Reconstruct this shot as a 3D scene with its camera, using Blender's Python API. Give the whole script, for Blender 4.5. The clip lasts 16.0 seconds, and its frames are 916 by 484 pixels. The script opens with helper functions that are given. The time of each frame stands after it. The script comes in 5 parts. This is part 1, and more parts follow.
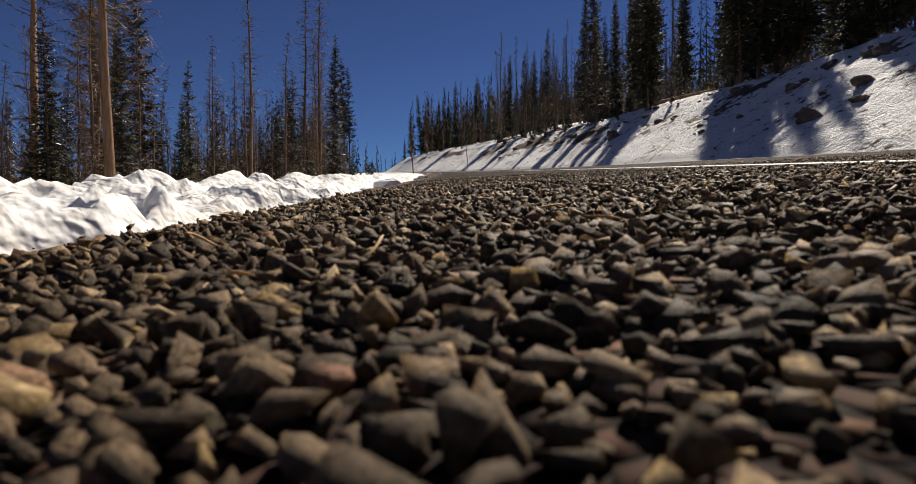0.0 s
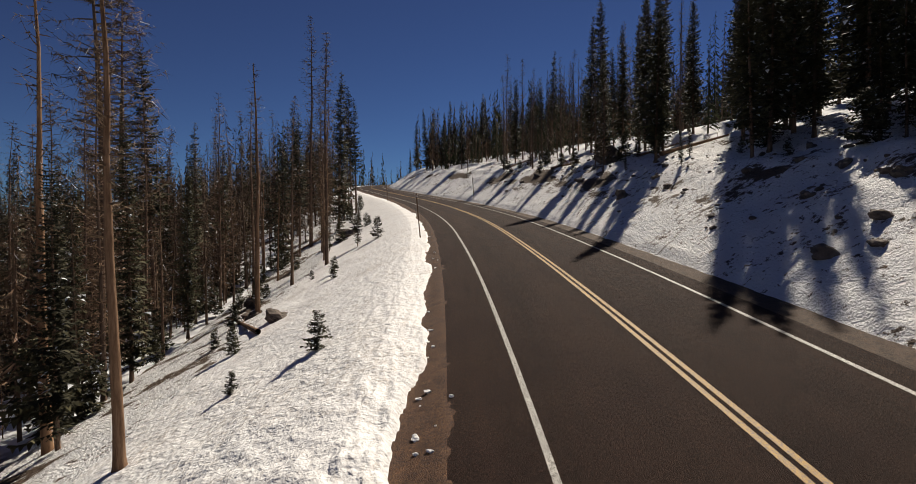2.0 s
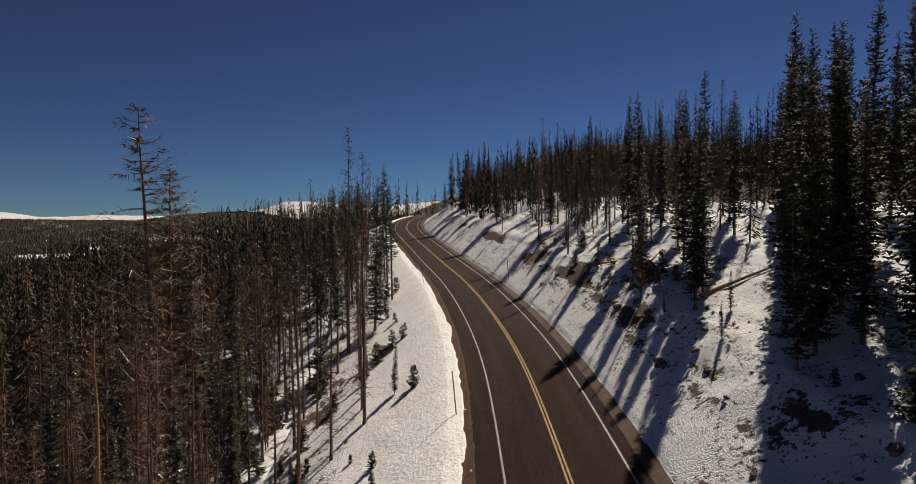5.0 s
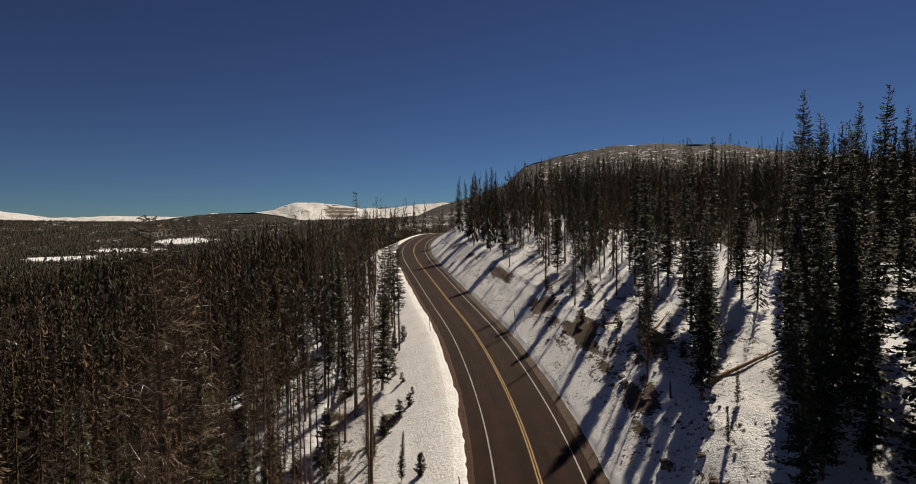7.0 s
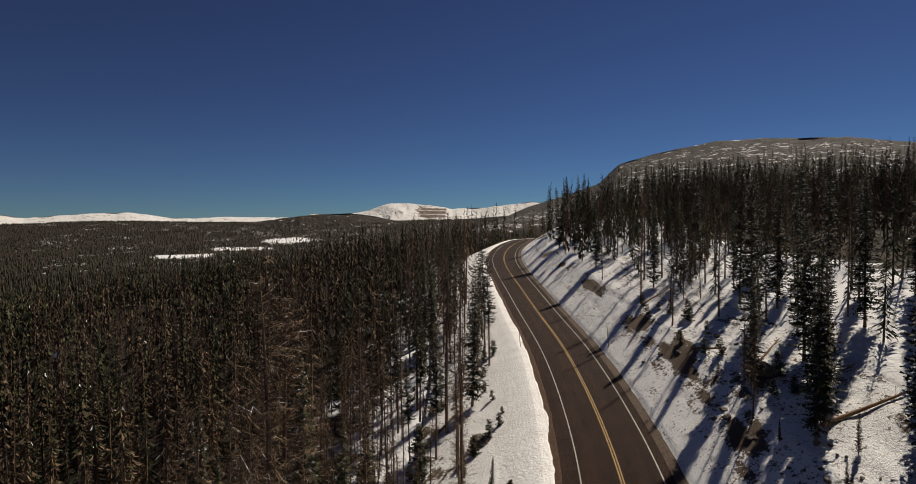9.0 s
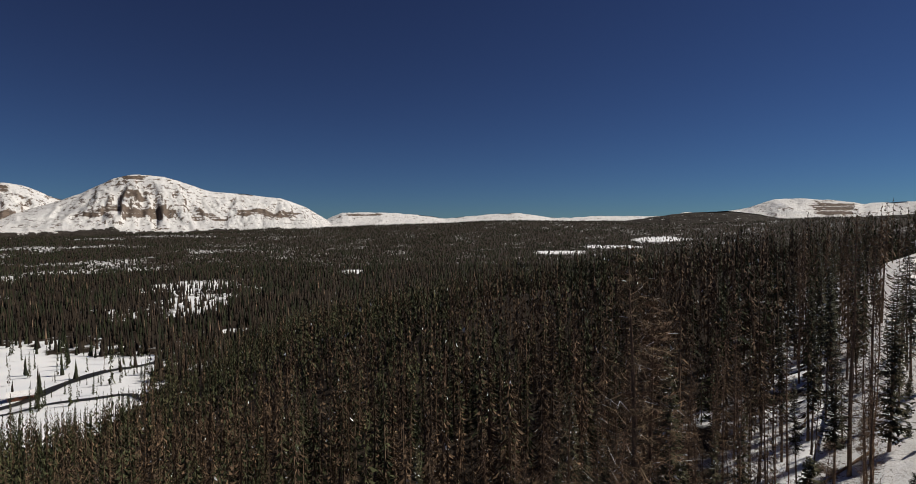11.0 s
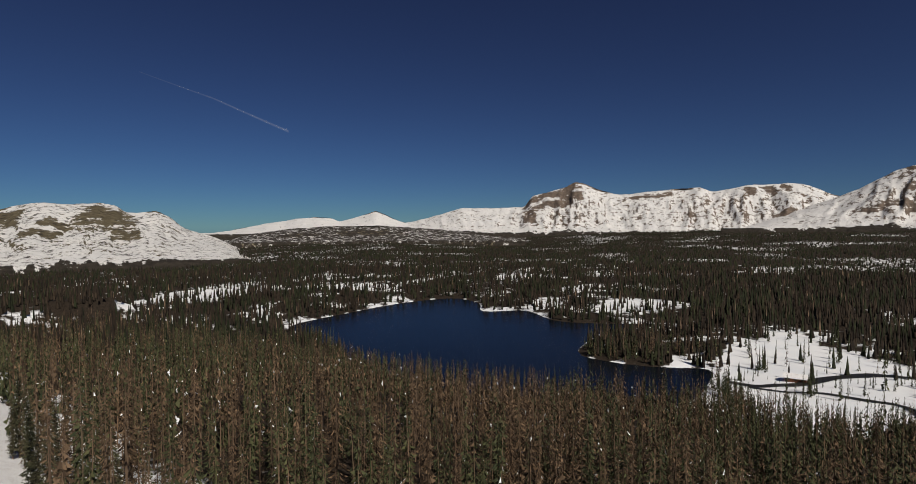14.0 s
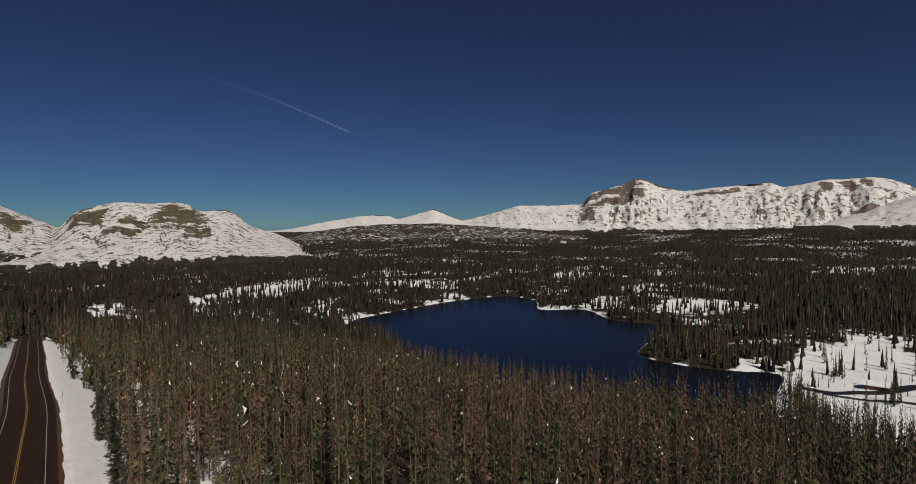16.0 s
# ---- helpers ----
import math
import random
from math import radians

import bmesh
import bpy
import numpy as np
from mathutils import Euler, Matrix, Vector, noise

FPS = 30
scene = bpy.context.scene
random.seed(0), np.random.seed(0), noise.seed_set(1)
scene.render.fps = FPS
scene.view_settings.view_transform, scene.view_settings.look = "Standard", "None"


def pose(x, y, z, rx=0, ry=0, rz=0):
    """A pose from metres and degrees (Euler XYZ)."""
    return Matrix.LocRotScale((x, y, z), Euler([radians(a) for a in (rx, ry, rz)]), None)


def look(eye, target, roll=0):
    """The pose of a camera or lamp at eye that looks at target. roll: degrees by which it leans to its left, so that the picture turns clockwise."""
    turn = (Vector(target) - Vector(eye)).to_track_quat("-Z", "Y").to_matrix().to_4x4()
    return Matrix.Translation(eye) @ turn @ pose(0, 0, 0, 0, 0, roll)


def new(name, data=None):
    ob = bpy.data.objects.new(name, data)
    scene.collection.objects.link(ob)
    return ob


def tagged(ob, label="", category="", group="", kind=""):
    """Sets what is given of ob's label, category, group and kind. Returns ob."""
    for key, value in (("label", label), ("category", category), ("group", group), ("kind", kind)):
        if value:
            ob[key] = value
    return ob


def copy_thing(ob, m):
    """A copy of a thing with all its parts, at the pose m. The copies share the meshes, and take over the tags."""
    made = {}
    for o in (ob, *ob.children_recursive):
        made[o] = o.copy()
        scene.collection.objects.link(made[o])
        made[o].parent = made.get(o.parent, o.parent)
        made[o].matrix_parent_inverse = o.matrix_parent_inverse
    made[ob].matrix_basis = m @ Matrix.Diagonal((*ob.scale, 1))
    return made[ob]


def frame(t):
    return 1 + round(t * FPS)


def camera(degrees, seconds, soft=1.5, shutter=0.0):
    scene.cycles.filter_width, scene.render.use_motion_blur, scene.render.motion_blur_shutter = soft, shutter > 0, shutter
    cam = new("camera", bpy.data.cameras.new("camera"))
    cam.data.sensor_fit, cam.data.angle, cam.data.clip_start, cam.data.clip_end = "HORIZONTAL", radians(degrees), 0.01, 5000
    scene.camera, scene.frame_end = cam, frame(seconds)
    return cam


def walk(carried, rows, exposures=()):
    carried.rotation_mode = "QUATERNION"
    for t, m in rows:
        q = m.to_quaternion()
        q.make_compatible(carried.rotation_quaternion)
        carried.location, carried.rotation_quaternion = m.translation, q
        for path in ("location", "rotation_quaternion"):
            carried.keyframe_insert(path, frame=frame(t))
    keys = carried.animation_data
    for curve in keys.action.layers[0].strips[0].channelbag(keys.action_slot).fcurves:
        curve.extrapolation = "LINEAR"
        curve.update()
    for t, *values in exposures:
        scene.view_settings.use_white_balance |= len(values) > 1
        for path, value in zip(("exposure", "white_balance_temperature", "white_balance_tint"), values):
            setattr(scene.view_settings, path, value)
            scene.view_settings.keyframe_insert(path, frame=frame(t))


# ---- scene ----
cam = camera(77.95, 16.0, 0.8)
# a small lens focused a little beyond the first metre: only stones at a hand's width go soft
cam.data.dof.use_dof = True
cam.data.dof.focus_distance = 2.4
cam.data.dof.aperture_fstop = 15.0
PATH = [
    (0.0, pose(0.060, -0.350, 0.012, 88.369, 0.343, 0.000)),
    (0.5, pose(0.060, -0.350, 0.110, 88.345, 0.330, 0.006)),
    (1.0, pose(0.055, -0.280, 0.790, 88.350, 0.334, 0.014)),
    (1.5, pose(0.020, -0.200, 2.103, 88.391, 0.324, 0.017)),
    (2.0, pose(-0.047, 0.039, 4.310, 88.337, 0.259, 0.519)),
    (2.5, pose(-0.080, 0.289, 6.668, 88.282, 0.285, 0.532)),
    (3.0, pose(-0.063, 0.359, 8.855, 88.274, 0.303, 1.419)),
    (3.5, pose(-0.099, 0.450, 10.849, 88.290, 0.309, 1.818)),
    (4.0, pose(-0.125, 0.464, 12.713, 88.292, 0.359, 2.359)),
    (4.5, pose(-0.118, 0.300, 14.501, 88.255, 0.376, 3.483)),
    (5.0, pose(-0.108, 0.162, 16.249, 88.247, 0.367, 3.957)),
    (7.5, pose(-0.030, 0.103, 24.703, 88.273, 0.294, 4.796)),
    (8.0, pose(-0.102, 0.098, 25.500, 88.256, 0.309, 4.854)),
    (8.2, pose(-0.080, 0.100, 25.550, 88.280, 0.310, 4.980)),
    (8.5, pose(-0.070, 0.090, 25.580, 88.290, 0.310, 6.600)),
    (9.0, pose(-0.060, 0.080, 25.600, 88.300, 0.300, 13.800)),
    (9.5, pose(-0.050, 0.060, 25.600, 88.310, 0.290, 22.800)),
    (10.0, pose(-0.050, 0.050, 25.600, 88.320, 0.280, 32.100)),
    (10.3, pose(-0.050, 0.050, 25.600, 88.330, 0.280, 37.500)),
    (10.5, pose(-0.050, 0.050, 25.600, 88.328, 0.279, 40.933)),
    (11.0, pose(-0.050, 0.050, 25.600, 88.370, 0.304, 49.952)),
    (11.5, pose(-0.050, 0.050, 25.600, 88.321, 0.322, 61.463)),
    (12.0, pose(-0.050, 0.050, 25.600, 88.339, 0.385, 75.136)),
    (12.5, pose(-0.050, 0.050, 25.600, 88.353, 0.310, 86.188)),
    (13.0, pose(-0.050, 0.050, 25.600, 88.367, 0.325, 98.042)),
    (13.5, pose(-0.050, 0.050, 25.600, 88.372, 0.335, 110.485)),
    (14.0, pose(-0.050, 0.050, 25.600, 88.355, 0.284, 118.861)),
    (14.5, pose(-0.050, 0.050, 25.600, 88.347, 0.305, 122.748)),
    (15.0, pose(-0.050, 0.050, 25.600, 88.290, 0.336, 123.852)),
    (15.5, pose(-0.050, 0.050, 25.600, 88.207, 0.349, 124.283)),
    (16.0, pose(-0.050, 0.050, 25.600, 88.153, 0.349, 124.575)),
]
walk(cam, PATH, [(0.0, 0.3, 6600, 10), (0.5, 0.15, 6550, 10), (1.0, 0.1, 6700, 10), (2.0, 0.06, 6750, 10), (3.5, -0.08, 6800, 10), (5.0, -0.14, 6900, 10),
                 (8.0, -0.14, 7050, 10), (10.5, -0.22, 6300, 10), (13.0, -0.33, 6250, 10), (16.0, -0.62, 6450, 10)])

# ---- world and sun ----
SUN_AZ = radians(28.0)     # clockwise from +y
SUN_EL = radians(44.0)
world = bpy.data.worlds.new("sky")
scene.world = world
world.use_nodes = True
wn = world.node_tree
sky = wn.nodes.new("ShaderNodeTexSky")
sky.sky_type = "NISHITA"
sky.sun_disc = False
sky.sun_elevation = SUN_EL
sky.sun_rotation = SUN_AZ
sky.altitude = 3100.0
sky.air_density = 1.0
sky.dust_density = 0.1
sky.ozone_density = 2.0
wn.nodes["Background"].inputs[1].default_value = 0.05
# thin, deep blue mountain air: less red and white towards the horizon
split, join = wn.nodes.new("ShaderNodeSeparateColor"), wn.nodes.new("ShaderNodeCombineColor")
wn.links.new(sky.outputs[0], split.inputs[0])
for k, (power, gain) in enumerate(((0.98, 0.37), (1.24, 0.345), (1.29, 0.425))):
    up, by = wn.nodes.new("ShaderNodeMath"), wn.nodes.new("ShaderNodeMath")
    up.operation, by.operation = "POWER", "MULTIPLY"
    up.inputs[1].default_value, by.inputs[1].default_value = power, gain
    wn.links.new(split.outputs[k], up.inputs[0])
    wn.links.new(up.outputs[0], by.inputs[0])
    wn.links.new(by.outputs[0], join.inputs[k])
wn.links.new(join.outputs[0], wn.nodes["Background"].inputs[0])
sun = new("sun", bpy.data.lights.new("sun", "SUN"))
sun.data.energy = 5.0
sun.data.angle = radians(0.53)
sun.data.color = (1.0, 0.915, 0.795)
sun.matrix_world = look((math.sin(SUN_AZ) * 100, math.cos(SUN_AZ) * 100, math.tan(SUN_EL) * 100), (0, 0, 0))

# ---- small tools ----
RNG = np.random.default_rng(11)


def vnoise(x, y, seed=0):
    """Smooth value noise of two arrays, 0 to 1."""
    xi, yi = np.floor(x).astype(np.int64), np.floor(y).astype(np.int64)
    fx, fy = x - xi, y - yi
    fx, fy = fx * fx * (3 - 2 * fx), fy * fy * (3 - 2 * fy)

    def h(a, b):
        n = (a * 374761393 + b * 668265263 + seed * 144665) & 0xFFFFFFFF
        n = ((n ^ (n >> 13)) * 1274126177) & 0xFFFFFFFF
        return ((n ^ (n >> 16)) & 0xFFFFFF) / float(0xFFFFFF)
    return (h(xi, yi) * (1 - fx) + h(xi + 1, yi) * fx) * (1 - fy) + (h(xi, yi + 1) * (1 - fx) + h(xi + 1, yi + 1) * fx) * fy


def fbm(x, y, octaves=4, seed=0):
    total, amp, norm = 0.0, 1.0, 0.0
    for k in range(octaves):
        total = total + amp * vnoise(x * 2 ** k + 17.3 * k, y * 2 ** k - 9.1 * k, seed + k)
        norm += amp
        amp *= 0.5
    return total / norm


def smooth(a, b, x):
    t = np.clip((x - a) / (b - a), 0, 1)
    return t * t * (3 - 2 * t)


def quick_mesh(name, verts, faces, mats=(), mat_index=None, attrs=None, shade=False):
    """A mesh from arrays: faces all triangles or all quads."""
    verts, faces = np.asarray(verts, np.float32), np.asarray(faces, np.int32)
    me = bpy.data.meshes.new(name)
    n, k = faces.shape
    me.vertices.add(len(verts))
    me.vertices.foreach_set("co", verts.ravel())
    me.loops.add(n * k)
    me.loops.foreach_set("vertex_index", faces.ravel())
    me.polygons.add(n)
    me.polygons.foreach_set("loop_start", np.arange(0, n * k, k, dtype=np.int32))
    me.polygons.foreach_set("loop_total", np.full(n, k, np.int32))
    if shade:
        me.polygons.foreach_set("use_smooth", np.ones(n, bool))
    for m in mats:
        me.materials.append(m)
    if mat_index is not None:
        me.polygons.foreach_set("material_index", np.asarray(mat_index, np.int32))
    for key, values in (attrs or {}).items():
        a = me.attributes.new(key, "FLOAT", "POINT")
        a.data.foreach_set("value", np.asarray(values, np.float32).ravel())
    me.update(calc_edges=True)
    me.validate()
    return me


def grid_faces(rows, cols, wrap=False):
    i = np.arange(rows - 1)[:, None]
    j = np.arange(cols if wrap else cols - 1)[None, :]
    j2 = (j + 1) % cols
    return np.stack([i * cols + j, i * cols + j2, (i + 1) * cols + j2, (i + 1) * cols + j], -1).reshape(-1, 4)


def part(name, bm, material, parent, label=""):
    me = bpy.data.meshes.new(name)
    bm.to_mesh(me)
    bm.free()
    me.materials.append(material)
    ob = new(name, me)
    ob.parent = parent
    if label:
        tagged(ob, label)
    return ob


def part_mesh(name, me, parent, label=""):
    ob = new(name, me)
    ob.parent = parent
    if label:
        tagged(ob, label)
    return ob


def nodes_of(name):
    m = bpy.data.materials.new(name)
    m.use_nodes = True
    nt = m.node_tree
    b = nt.nodes["Principled BSDF"]

    def N(kind, **kw):
        n = nt.nodes.new("ShaderNode" + kind)
        for k, v in kw.items():
            if k == "op":
                n.operation = v
            elif k == "attr":
                n.attribute_name = v
            elif k == "mode":
                n.blend_type = v
            elif k == "dt":
                n.data_type = v
            else:
                n.inputs[k].default_value = v
        return n
    return m, nt, b, N


def ramp(nt, fac, stops):
    r = nt.nodes.new("ShaderNodeValToRGB")
    r.color_ramp.elements[0].position, r.color_ramp.elements[0].color = stops[0][0], (*stops[0][1], 1)
    r.color_ramp.elements[1].position, r.color_ramp.elements[1].color = stops[-1][0], (*stops[-1][1], 1)
    for p, c in stops[1:-1]:
        e = r.color_ramp.elements.new(p)
        e.color = (*c, 1)
    nt.links.new(fac, r.inputs[0])
    return r.outputs[0]


def mix(nt, fac, a, b, mode="MIX"):
    m = nt.nodes.new("ShaderNodeMix")
    m.data_type, m.blend_type = "RGBA", mode
    for sock, v in ((m.inputs[0], fac), (m.inputs[6], a), (m.inputs[7], b)):
        if isinstance(v, (int, float)):
            sock.default_value = v
        elif isinstance(v, tuple):
            sock.default_value = (*v, 1)
        else:
            nt.links.new(v, sock)
    return m.outputs[2]


def noise_of(nt, scale, detail=4.0, vector=None, rough=0.55):
    n = nt.nodes.new("ShaderNodeTexNoise")
    n.inputs["Scale"].default_value, n.inputs["Detail"].default_value, n.inputs["Roughness"].default_value = scale, detail, rough
    if vector is not None:
        nt.links.new(vector, n.inputs["Vector"])
    return n.outputs[0]


def math_of(nt, op, a, b=0.0, c=None):
    m = nt.nodes.new("ShaderNodeMath")
    m.operation = op
    for i, v in enumerate((a, b) if c is None else (a, b, c)):
        if isinstance(v, (int, float)):
            m.inputs[i].default_value = v
        else:
            nt.links.new(v, m.inputs[i])
    return m.outputs[0]


def bump_of(nt, b, height, strength, distance):
    n = nt.nodes.new("ShaderNodeBump")
    n.inputs["Strength"].default_value, n.inputs["Distance"].default_value = strength, distance
    nt.links.new(height, n.inputs["Height"])
    nt.links.new(n.outputs[0], b.inputs["Normal"])


def position_of(nt):
    return nt.nodes.new("ShaderNodeNewGeometry").outputs["Position"]


# ---- materials ----
def make_snow():
    m, nt, b, N = nodes_of("snow")
    p = position_of(nt)
    big, fine = noise_of(nt, 0.9, 5, p), noise_of(nt, 11, 2, p)
    col = ramp(nt, big, [(0.3, (0.83, 0.825, 0.825)), (0.7, (0.90, 0.89, 0.875))])
    spots = ramp(nt, math_of(nt, "ADD", noise_of(nt, 6.0, 6, p, 0.72), math_of(nt, "MULTIPLY", noise_of(nt, 0.5, 3, p), 0.3)), [(0.66, (0, 0, 0)), (0.80, (1, 1, 1))])
    col = mix(nt, math_of(nt, "MULTIPLY", spots, 0.6), col, (0.42, 0.36, 0.31))
    nt.links.new(col, b.inputs["Base Color"])
    b.inputs["Roughness"].default_value = 0.75
    b.inputs["Specular IOR Level"].default_value = 0.3
    bump_of(nt, b, math_of(nt, "ADD", math_of(nt, "MULTIPLY", fine, 0.4), noise_of(nt, 3.4, 3, p, 0.5)), 0.75, 0.12)
    return m


def make_bank_snow():
    """Snow on the cut bank and forest edge, with bare earth and rock showing through."""
    m, nt, b, N = nodes_of("bank_snow")
    p = position_of(nt)
    big, fine = noise_of(nt, 0.8, 5, p), noise_of(nt, 9, 5, p)
    snow = ramp(nt, big, [(0.3, (0.82, 0.825, 0.835)), (0.7, (0.90, 0.89, 0.88))])
    earth = ramp(nt, fine, [(0.3, (0.05, 0.035, 0.025)), (0.7, (0.16, 0.11, 0.075))])
    bare = nt.nodes.new("ShaderNodeAttribute")
    bare.attribute_name = "bare"
    k = math_of(nt, "ADD", math_of(nt, "MULTIPLY", noise_of(nt, 2.6, 7, p, 0.74), 1.0), math_of(nt, "MULTIPLY", bare.outputs["Fac"], 0.3))
    mask = ramp(nt, k, [(0.645, (0, 0, 0)), (0.70, (1, 1, 1))])
    speck = ramp(nt, math_of(nt, "ADD", noise_of(nt, 3.2, 5, p, 0.7), math_of(nt, "MULTIPLY", noise_of(nt, 0.45, 3, p), 0.35)), [(0.765, (0, 0, 0)), (0.82, (1, 1, 1))])
    mask = mix(nt, 1.0, mask, speck, "SCREEN")
    nt.links.new(mix(nt, mask, snow, earth), b.inputs["Base Color"])
    b.inputs["Roughness"].default_value = 0.85
    b.inputs["Specular IOR Level"].default_value = 0.25
    bump_of(nt, b, math_of(nt, "ADD", fine, noise_of(nt, 3.5, 6, p, 0.65)), 1.0, 0.16)
    return m


def make_forest_floor():
    m, nt, b, N = nodes_of("forest_floor")
    p = position_of(nt)
    a = nt.nodes.new("ShaderNodeAttribute")
    a.attribute_name = "clear"
    k = math_of(nt, "ADD", noise_of(nt, 0.11, 6, p, 0.65), math_of(nt, "MULTIPLY", a.outputs["Fac"], 0.6))
    mask = ramp(nt, k, [(0.66, (0, 0, 0)), (0.78, (1, 1, 1))])
    # needle litter, its colour lowered to hold the deep shade under the trees
    shaded_litter = ramp(nt, noise_of(nt, 0.7, 5, p), [(0.3, (0.017, 0.013, 0.0095)), (0.7, (0.048, 0.036, 0.026))])
    snow = ramp(nt, noise_of(nt, 0.05, 4, p), [(0.3, (0.78, 0.8, 0.83)), (0.7, (0.87, 0.87, 0.87))])
    nt.links.new(mix(nt, mask, shaded_litter, snow), b.inputs["Base Color"])
    b.inputs["Roughness"].default_value = 0.9
    b.inputs["Specular IOR Level"].default_value = 0.1
    bump_of(nt, b, noise_of(nt, 0.8, 5, p), 0.6, 0.4)
    return m


def make_asphalt():
    m, nt, b, N = nodes_of("chip_seal_asphalt")
    uv = nt.nodes.new("ShaderNodeUVMap")
    p = position_of(nt)
    v = nt.nodes.new("ShaderNodeTexVoronoi")
    v.inputs["Scale"].default_value = 85
    nt.links.new(p, v.inputs["Vector"])
    chips = ramp(nt, v.outputs["Color"], [(0.0, (0.0135, 0.0083, 0.0068)), (0.5, (0.040, 0.0248, 0.0200)), (0.85, (0.080, 0.050, 0.039)), (1.0, (0.26, 0.17, 0.115))])
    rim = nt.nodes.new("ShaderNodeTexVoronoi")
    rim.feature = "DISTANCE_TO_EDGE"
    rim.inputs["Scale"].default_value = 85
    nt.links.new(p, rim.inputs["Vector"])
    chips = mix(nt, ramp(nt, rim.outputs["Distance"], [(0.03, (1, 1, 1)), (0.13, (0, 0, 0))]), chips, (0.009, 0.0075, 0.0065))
    stretch = nt.nodes.new("ShaderNodeMapping")
    stretch.inputs["Scale"].default_value = (1.1, 0.035, 1)
    nt.links.new(uv.outputs[0], stretch.inputs["Vector"])
    streak = ramp(nt, noise_of(nt, 1.0, 5, stretch.outputs[0]), [(0.3, (0.72, 0.70, 0.68)), (0.7, (1.25, 1.22, 1.18))])
    patch = ramp(nt, noise_of(nt, 0.5, 6, p), [(0.3, (0.84, 0.78, 0.80)), (0.7, (1.16, 1.14, 1.06))])
    col = mix(nt, 1.0, mix(nt, 1.0, chips, streak, "MULTIPLY"), patch, "MULTIPLY")
    nt.links.new(mix(nt, 1.0, col, (0.96, 0.87, 0.83), "MULTIPLY"), b.inputs["Base Color"])
    b.inputs["Roughness"].default_value = 0.85
    b.inputs["Specular IOR Level"].default_value = 0.1
    h = math_of(nt, "SUBTRACT", 1.0, v.outputs["Distance"])
    bump_of(nt, b, h, 1.0, 0.014)
    return m


def make_gravel_ground(name, low, middle, high):
    m, nt, b, N = nodes_of(name)
    p = position_of(nt)
    v = nt.nodes.new("ShaderNodeTexVoronoi")
    v.inputs["Scale"].default_value = 60
    nt.links.new(p, v.inputs["Vector"])
    col = ramp(nt, v.outputs["Color"], [(0.0, low), (0.5, middle), (1.0, high)])
    dark = ramp(nt, noise_of(nt, 3.0, 5, p), [(0.35, (0.55, 0.5, 0.48)), (0.65, (1, 1, 1))])
    nt.links.new(mix(nt, 1.0, col, dark, "MULTIPLY"), b.inputs["Base Color"])
    b.inputs["Roughness"].default_value = 0.9
    bump_of(nt, b, math_of(nt, "SUBTRACT", 1.0, v.outputs["Distance"]), 0.9, 0.015)
    return m


def make_paint(name, colour):
    m, nt, b, N = nodes_of(name)
    p = position_of(nt)
    v = nt.nodes.new("ShaderNodeTexVoronoi")
    v.inputs["Scale"].default_value = 85
    nt.links.new(p, v.inputs["Vector"])
    k = math_of(nt, "ADD", math_of(nt, "MULTIPLY", noise_of(nt, 25, 4, p), 0.6), math_of(nt, "MULTIPLY", v.outputs["Distance"], 0.55))
    worn = ramp(nt, k, [(0.52, (0, 0, 0)), (0.66, (1, 1, 1))])
    tint = ramp(nt, noise_of(nt, 2.5, 4, p), [(0.3, tuple(c * 0.8 for c in colour)), (0.7, colour)])
    nt.links.new(mix(nt, worn, tint, (0.07, 0.06, 0.05)), b.inputs["Base Color"])
    b.inputs["Roughness"].default_value = 0.65
    bump_of(nt, b, math_of(nt, "SUBTRACT", 1.0, v.outputs["Distance"]), 0.6, 0.006)
    return m


def make_bark(name, dark, light):
    m, nt, b, N = nodes_of(name)
    co = nt.nodes.new("ShaderNodeTexCoord")
    mp = nt.nodes.new("ShaderNodeMapping")
    mp.inputs["Scale"].default_value = (9, 9, 1.2)
    nt.links.new(co.outputs["Object"], mp.inputs["Vector"])
    n = noise_of(nt, 1.0, 6, mp.outputs[0], 0.65)
    inf = nt.nodes.new("ShaderNodeObjectInfo")
    col = ramp(nt, n, [(0.3, dark), (0.7, light)])
    tone = ramp(nt, inf.outputs["Random"], [(0.0, (0.7, 0.68, 0.68)), (1.0, (1.2, 1.12, 1.05))])
    nt.links.new(mix(nt, 1.0, col, tone, "MULTIPLY"), b.inputs["Base Color"])
    b.inputs["Roughness"].default_value = 0.9
    b.inputs["Specular IOR Level"].default_value = 0.2
    bump_of(nt, b, n, 0.8, 0.03)
    return m


